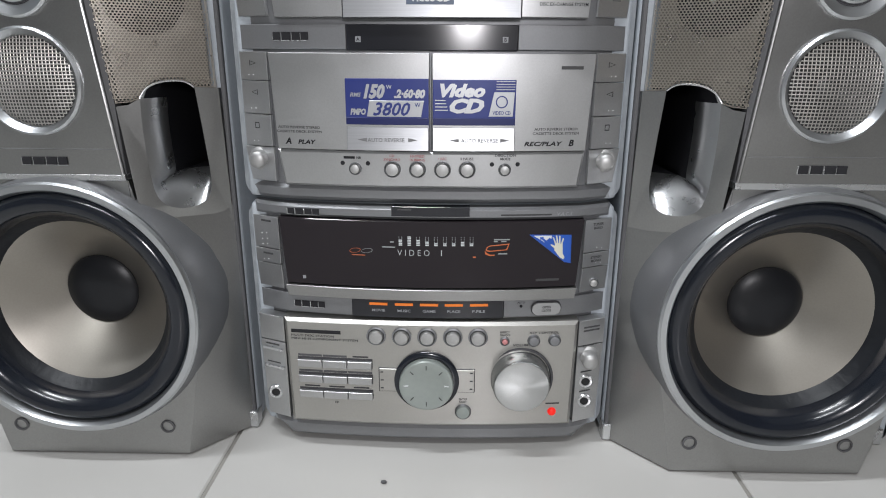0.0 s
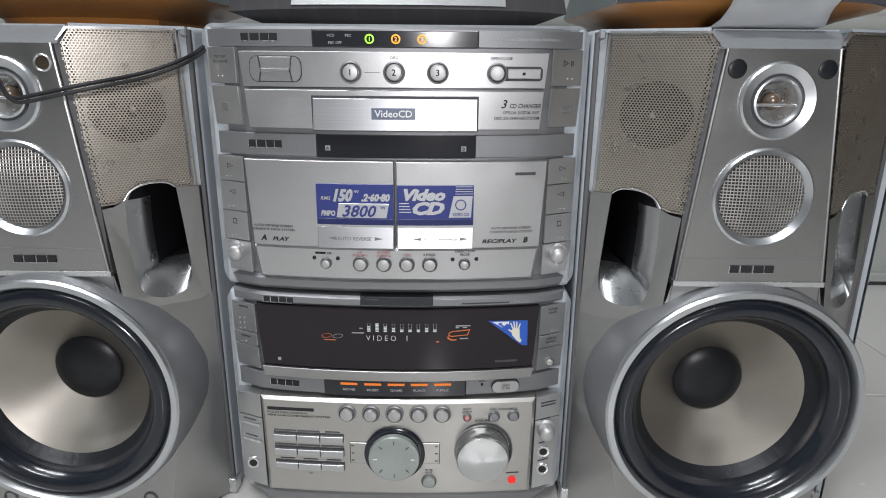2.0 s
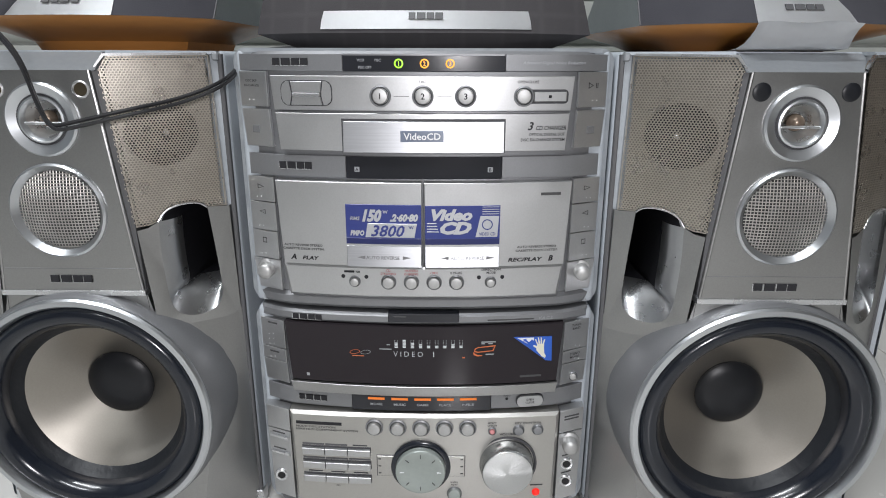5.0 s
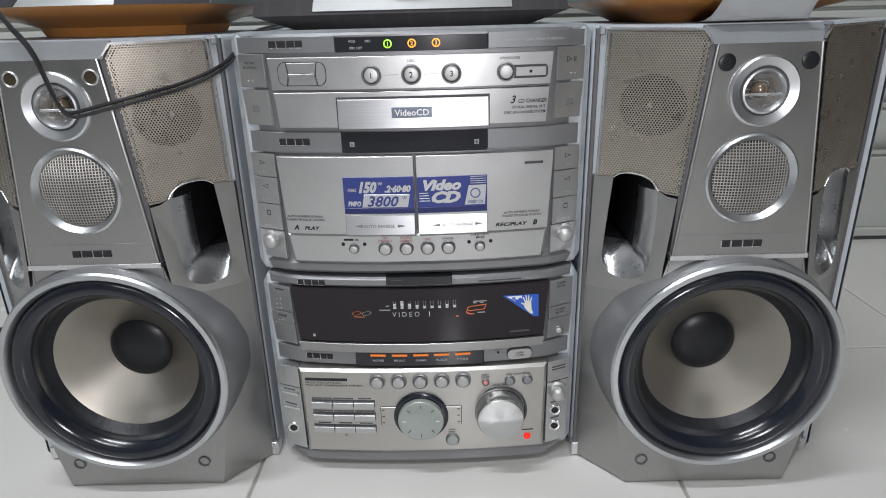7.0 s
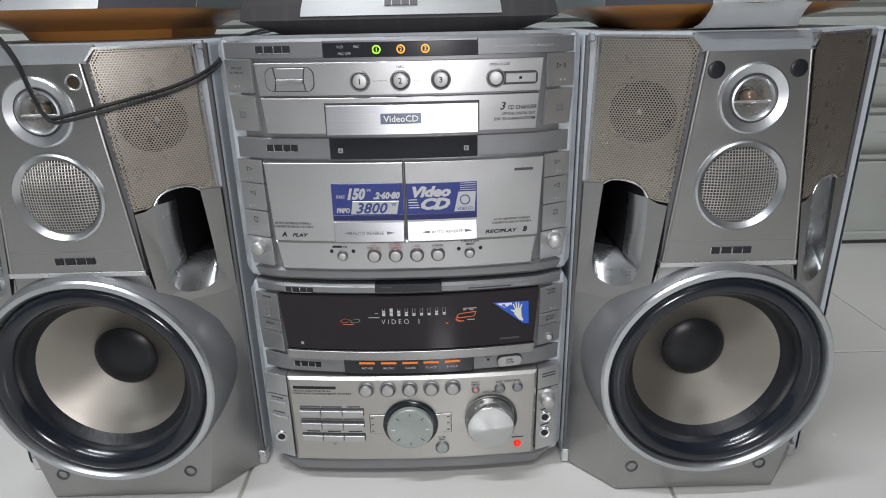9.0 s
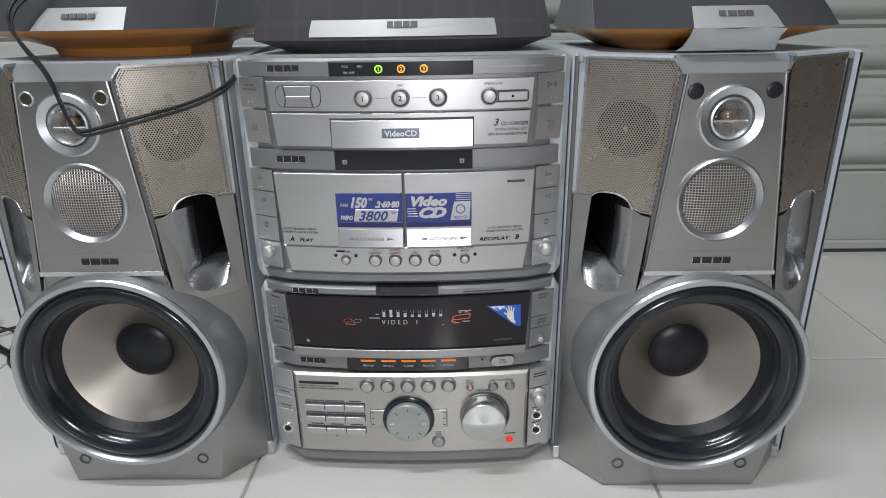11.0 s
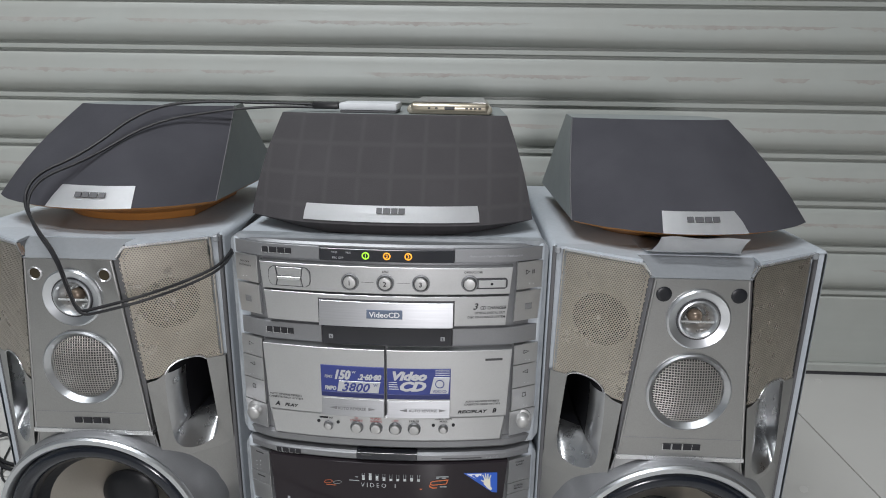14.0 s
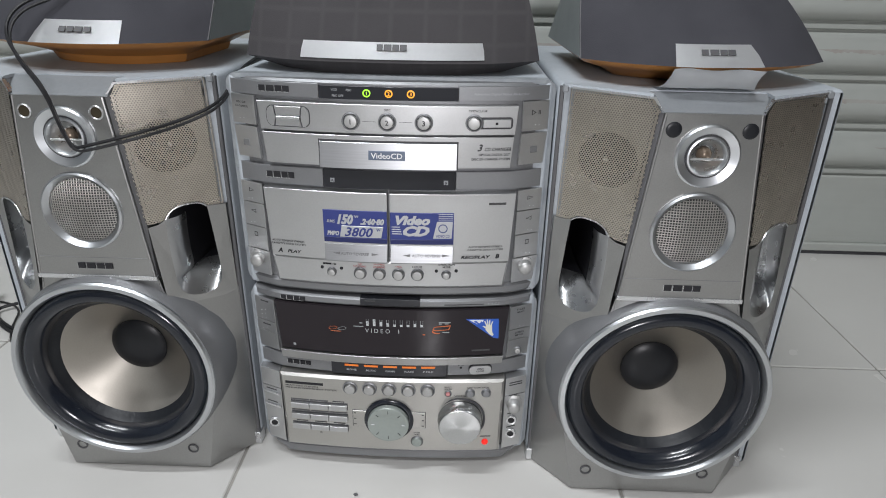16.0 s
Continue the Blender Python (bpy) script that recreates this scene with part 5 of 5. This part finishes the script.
def make_satellite(mirror, dx, dy, lip, label):
    """A wedge-shaped surround speaker on a wooden foot. mirror: -1 turns it to the other hand."""
    sgn = mirror
    c = Vector((sgn * 0.26 + dx, 0.15 + dy, 0.4085))
    s = thing("surround_speaker", c, label, "speaker", "top speakers")
    X = lambda pts: [(sgn * p[0] + dx, p[1] + dy, *p[2:]) for p in pts]
    fb = [(0.164, 0.047), (0.195, 0.020), (0.245, 0.004), (0.305, 0.012), (0.350, 0.035), (0.377, 0.060)]
    ft = [(0.169, 0.112), (0.198, 0.105), (0.232, 0.102), (0.270, 0.104), (0.300, 0.109), (0.319, 0.119)]
    z0, z1 = lip, 0.5135 if sgn > 0 else 0.5175
    if sgn < 0:
        fb[0], ft[0], ft[1] = (0.161, 0.050), (0.161, 0.116), (0.195, 0.106)
    lv = front_levels([(x, y, 0) for x, y in fb], [(x, y, 0) for x, y in ft], z0, z1, 0.007)
    body = []
    for k, l in enumerate(lv):
        t = k / (len(lv) - 1)
        back = [(0.352 + (0.310 - 0.352) * t, 0.245 + (0.170 - 0.245) * t, l[0][2]), (0.160 + (0.172 - 0.160) * t, 0.245 + (0.170 - 0.245) * t, l[0][2])]
        body.append(X([(p[0], p[1] + 0.002, p[2]) for p in l] + back))
    part("body", loft(body), SAT_SIDE, s, "grey-green plastic cabinet", smooth=35)
    part("cloth", loft([X([(p[0], p[1] - 0.001, p[2]) for p in l[0:]]) for l in lv], False), SAT_CLOTH, s, "dark charcoal speaker cloth", smooth=40)
    part("edge_line", tube([tuple(X([(l[0][0], l[0][1] - 0.001, l[0][2])])[0]) for l in lv], 0.0007), EDGE_DARK, s)
    wood = []
    cxm, cym = 0.262, 0.15
    ring = [(p[0], p[1]) for p in lv[0]] + [(0.352, 0.245), (0.160, 0.245)]
    for sc, z in ((0.60, 0.4088), (0.63, lip - 0.0165), (0.77, lip - 0.0095), (0.955, lip - 0.0032), (0.99, lip + 0.0002)):
        wood.append(X([(cxm + (x - cxm) * sc, cym + (y - cym) * sc, z) for x, y in ring]))
    part("wooden_foot", loft(wood), WOOD, s, "orange-stained wooden foot", smooth=40)
    # name plate low on the front
    def on_front(x, t):
        l0, l1 = lv[0], lv[-1]
        k = t * (len(lv) - 1)
        a = lv[int(k)]
        b = lv[min(int(k) + 1, len(lv) - 1)]
        fa = k - int(k)
        ya = float(np.interp(x, [p[0] for p in a], [p[1] for p in a]))
        yb = float(np.interp(x, [p[0] for p in b], [p[1] for p in b]))
        return (x, ya + (yb - ya) * fa - 0.0022, z0 + (z1 - z0) * t)
    pa, pb = (0.233, 0.296) if sgn > 0 else (0.221, 0.290)
    plate = [X([on_front(x0 + (x1 - x0) * i / 6, t) for i in range(7)]) for t, x0, x1 in ((0.0, pa, pb + 0.010), (0.10, pa + 0.0005, pb + 0.006), (0.19 if sgn > 0 else 0.21, pa + 0.001, pb))]
    bm = loft(plate, False)
    r = bmesh.ops.solidify(bm, geom=bm.faces[:], thickness=0.0012)
    pl = part("name_plate", bm, PLATE, s, "brushed silver name plate", smooth=40)
    pm = (pa + pb) / 2 + 0.003
    for a, b in ((pm - 0.014, pm - 0.0085), (pm - 0.007, pm), (pm + 0.001, pm + 0.007), (pm + 0.008, pm + 0.014)):
        bm = loft([X([on_front(a, t), on_front(b, t)]) for t in (0.10, 0.145)], False)
        bmesh.ops.translate(bm, verts=bm.verts, vec=(0, -0.001, 0.0004))
        bmesh.ops.solidify(bm, geom=bm.faces[:], thickness=0.0006)
        part("badge_block", bm, EDGE_DARK, pl)
    return s


def make_centre():
    s = thing("centre_speaker", (0, 0.15, 0.4095), "wide charcoal centre speaker with silver name plate", "speaker", "top speakers")
    fb = [(-0.134, 0.068), (-0.080, 0.038), (0.0, 0.029), (0.080, 0.038), (0.132, 0.068)]
    ft = [(-0.113, 0.114), (-0.060, 0.106), (0.0, 0.104), (0.055, 0.106), (0.107, 0.114)]
    z0, z1 = 0.4215, 0.5135
    lv = front_levels([(x, y, 0) for x, y in fb], [(x, y, 0) for x, y in ft], z0, z1, 0.006, 16, 9)
    body = []
    cx, cy = 0.0, 0.15
    ring = [(p[0], p[1]) for p in lv[0]] + [(0.118, 0.270), (-0.120, 0.270)]
    body.append([(cx + (x - cx) * 0.74, cy + (y - cy) * 0.9, 0.4097) for x, y in ring])
    for k, l in enumerate(lv):
        t = k / (len(lv) - 1)
        body.append([(p[0], p[1] + 0.002, p[2]) for p in l] + [(0.118 - 0.012 * t, 0.270, l[0][2]), (-0.120 + 0.010 * t, 0.270, l[0][2])])
    part("body", loft(body), SAT_SIDE, s, "grey plastic cabinet", smooth=35)
    part("cloth", loft([[(cx + (x - cx) * 0.75, cy + (y - cy) * 0.9 - 0.001, 0.4100) for x, y in ring[:17]]] + [[(p[0], p[1] - 0.001, p[2]) for p in l] for l in lv], False), CENTRE_CLOTH, s, "dark charcoal cloth over a faint square lattice", smooth=40)

    def on_front(x, t):
        k = t * (len(lv) - 1)
        a, b, fa = lv[int(k)], lv[min(int(k) + 1, len(lv) - 1)], k - int(k)
        ya = float(np.interp(x, [p[0] for p in a], [p[1] for p in a]))
        yb = float(np.interp(x, [p[0] for p in b], [p[1] for p in b]))
        return (x, ya + (yb - ya) * fa - 0.0024, z0 + (z1 - z0) * t)
    bm = loft([[on_front(x0 + (x1 - x0) * i / 10, t) for i in range(11)] for t, x0, x1 in ((0.03, -0.0775, 0.0815), (0.10, -0.077, 0.081), (0.175, -0.0755, 0.0795))], False)
    bmesh.ops.solidify(bm, geom=bm.faces[:], thickness=0.0014)
    pl = part("name_plate", bm, PLATE, s, "brushed silver name plate", smooth=40)
    for a, b in ((-0.0105, -0.0055), (-0.0045, 0.0020), (0.0028, 0.0085), (0.0092, 0.0150)):
        bm = loft([[on_front(a, t), on_front(b, t)] for t in (0.105, 0.155)], False)
        bmesh.ops.translate(bm, verts=bm.verts, vec=(0, -0.0012, 0.0004))
        bmesh.ops.solidify(bm, geom=bm.faces[:], thickness=0.0006)
        part("badge_block", bm, EDGE_DARK, pl)
    return s


def make_small_things():
    ph = thing("smartphone", (0.051, 0.145, 0.5137), "gold smartphone lying flat in a clear case", "phone")
    part("body", box(0.0125, 0.0895, 0.108, 0.255, 0.5150, 0.5250, 0.0045, 3), GOLD, ph, smooth=40)
    part("cover", box(0.0095, 0.0925, 0.1095, 0.258, 0.5138, 0.5225, 0.004, 3), mat("clear_case", (0.42, 0.39, 0.32), 0.25, 0.2), ph, "yellowed clear case", smooth=40)
    part("screen", box(0.0150, 0.0870, 0.112, 0.251, 0.5247, 0.5254, 0.0002, 1), GLOSS, ph)
    part("port", box(0.0460, 0.0560, 0.1072, 0.1090, 0.5182, 0.5215, 0.0006, 1), RECESS, ph)
    for i in range(4):
        part("sound_hole", box(0.0660 + i * 0.0042, 0.0688 + i * 0.0042, 0.1073, 0.1090, 0.5190, 0.5207, 0.0004, 1), RECESS, ph)
    for i in range(2):
        part("sound_hole", box(0.0300 + i * 0.0070, 0.0325 + i * 0.0070, 0.1073, 0.1090, 0.5190, 0.5207, 0.0004, 1), RECESS, ph)
    a = thing("adapter", (-0.029, 0.135, 0.5137), "small white plastic box with a dark base", "adapter")
    part("lid", box(-0.0575, -0.0005, 0.113, 0.160, 0.5162, 0.5232, 0.0018, 2), PAPER, a, "white plastic lid", smooth=40)
    part("base", box(-0.0565, -0.0015, 0.114, 0.159, 0.5137, 0.5165, 0.0008, 1), EDGE_DARK, a)
    cab = thing("cable", (-0.2, 0.11, 0.5137), "black twin audio cable draped over the speakers", "cable")
    way = [(-0.084, 0.124, 0.5205), (-0.112, 0.120, 0.5215), (-0.140, 0.116, 0.5215), (-0.166, 0.112, 0.5225), (-0.196, 0.104, 0.5220), (-0.226, 0.096, 0.5185), (-0.251, 0.082, 0.506), (-0.270, 0.066, 0.488), (-0.289, 0.048, 0.473), (-0.312, 0.026, 0.461), (-0.314, 0.008, 0.442), (-0.291, -0.014, 0.424), (-0.265, -0.030, 0.405), (-0.256, -0.034, 0.373), (-0.248, -0.0385, 0.3585), (-0.235, -0.037, 0.361), (-0.201, -0.028, 0.369), (-0.173, -0.004, 0.375), (-0.142, 0.012, 0.388), (-0.146, 0.06, 0.402), (-0.146, 0.12, 0.412), (-0.146, 0.25, 0.415)]
    part("wire", tube(way, 0.0014), CABLE, cab)
    rng = random.Random(5)
    way2 = []
    for i, (x, y, z) in enumerate(way):
        e = math.sin(i * 0.9) * 0.002
        sag = 0.010 * math.exp(-((i - 5) / 2.2) ** 2)
        way2.append((x + 0.0025 + e + sag * 0.6, y - 0.0018, z - 0.0026 - sag))
    part("wire", tube(way2, 0.0013), CABLE, cab)
    part("plug", box(-0.0850, -0.0585, 0.1180, 0.1300, 0.5165, 0.5235, 0.002, 2), CABLE, cab, smooth=40)
    # folded white sheet under the front of one small speaker
    sh = thing("paper_sheet", (0.275, 0.0, 0.4086), "white sheet curling up under the small speaker", "paper")
    prof = [(0.060, 0.4090), (0.020, 0.4092), (0.004, 0.4105), (-0.002, 0.4140), (-0.006, 0.4185), (-0.0095, 0.4230), (-0.012, 0.4275)]
    rows = []
    for k, (y, z) in enumerate(prof):
        t = max(0.0, (k - 2) / 4)
        x0, x1 = 0.222 + 0.006 * t ** 0.6, 0.300 - 0.006 * t ** 0.5 + 0.006 * t ** 3
        rows.append([(x0 + (x1 - x0) * i / 10, y + 0.001 * math.sin(i * 0.8 + k), z + (0.0007 * math.sin(i * 1.1) if k > 2 else 0)) for i in range(11)])
    bm = loft(rows, False)
    bmesh.ops.solidify(bm, geom=bm.faces[:], thickness=0.0006)
    part("sheet", bm, PAPER, sh, smooth=60)
    # leads on the floor behind the far speaker
    fc = thing("floor_cable", (-0.6, 0.28, 0), "dark cable lying in loose loops on the floor", "cable")
    r = 0.0026
    part("wire", tube([(-0.95, 0.300, r), (-0.78, 0.308, r), (-0.703, 0.315, r), (-0.671, 0.325, 0.006), (-0.672, 0.352, 0.018), (-0.665, 0.330, 0.024), (-0.650, 0.295, 0.010), (-0.600, 0.250, r), (-0.545, 0.226, r), (-0.44, 0.25, r)], r), CABLE, fc)
    part("wire", tube([(-0.44, 0.330, 0.02), (-0.56, 0.325, 0.014), (-0.615, 0.318, 0.010), (-0.648, 0.298, 0.006), (-0.610, 0.262, 0.006), (-0.560, 0.238, r), (-0.44, 0.235, r)], r), CABLE, fc)
    part("thin_wire", tube([(-0.680, 0.330, 0.004), (-0.620, 0.330, 0.002), (-0.590, 0.250, 0.0015), (-0.559, 0.208, 0.0015), (-0.526, 0.201, 0.0015), (-0.44, 0.215, 0.0015)], 0.0015), CABLE, fc)
    # a crumb on the floor
    sp = thing("crumb", CRUMB, "tiny dark crumb on the floor tile", "debris")
    bm = bmesh.new()
    bmesh.ops.create_icosphere(bm, subdivisions=1, radius=0.0022, matrix=pose(CRUMB[0], CRUMB[1], 0.0012) @ Matrix.Diagonal((1.3, 0.9, 0.5, 1)))
    part("grain", bm, EDGE_DARK, sp)


def lattice_cloth():
    m = mat("lattice_cloth", (0.060, 0.057, 0.060), 0.85, 0.0, [(1800, 0.35)], (1500, 0.35), 0.3, 20, spec=0.25, tint=(0.07, 0.066, 0.07))
    nt = m.node_tree
    b = nt.nodes["Principled BSDF"]
    src = b.inputs["Base Color"].links[0].from_socket
    co = nt.nodes.new("ShaderNodeTexCoord")
    br = nt.nodes.new("ShaderNodeTexBrick")
    br.offset = 0.0
    br.inputs["Scale"].default_value = 1.0
    br.inputs["Mortar Size"].default_value = 0.0036
    br.inputs["Mortar Smooth"].default_value = 1.0
    br.inputs["Brick Width"].default_value = 0.030
    br.inputs["Row Height"].default_value = 0.026
    mp = nt.nodes.new("ShaderNodeMapping")
    mp.inputs["Rotation"].default_value = (radians(-90), 0, 0)
    nt.links.new(co.outputs["Object"], mp.inputs["Vector"])
    nt.links.new(mp.outputs[0], br.inputs["Vector"])
    mul = nt.nodes.new("ShaderNodeMath")
    mul.operation = "MULTIPLY"
    mul.inputs[1].default_value = 0.11
    nt.links.new(br.outputs["Fac"], mul.inputs[0])
    x = nt.nodes.new("ShaderNodeMix")
    x.data_type = "RGBA"
    nt.links.new(mul.outputs[0], x.inputs[0])
    nt.links.new(src, x.inputs[6])
    x.inputs[7].default_value = (0.13, 0.125, 0.125, 1)
    nt.links.new(x.outputs[2], b.inputs["Base Color"])
    return m


CENTRE_CLOTH = lattice_cloth()
make_receiver()
make_deck_unit()
make_speaker(0.2620, 0.0, -1, CAP, "silver three-way loudspeaker with black plugged sockets")
make_speaker(-0.2690, 0.010, 1, SOCKET_SHADE, "silver three-way loudspeaker with a cable over its tweeter")
make_centre()
make_satellite(1, 0.0, -0.004, 0.4275, "charcoal wedge surround speaker with paper under it")
make_satellite(-1, -0.006, 0.015, 0.4330, "charcoal wedge surround speaker with a cable across")
make_small_things()
make_lamps()
make_setting()
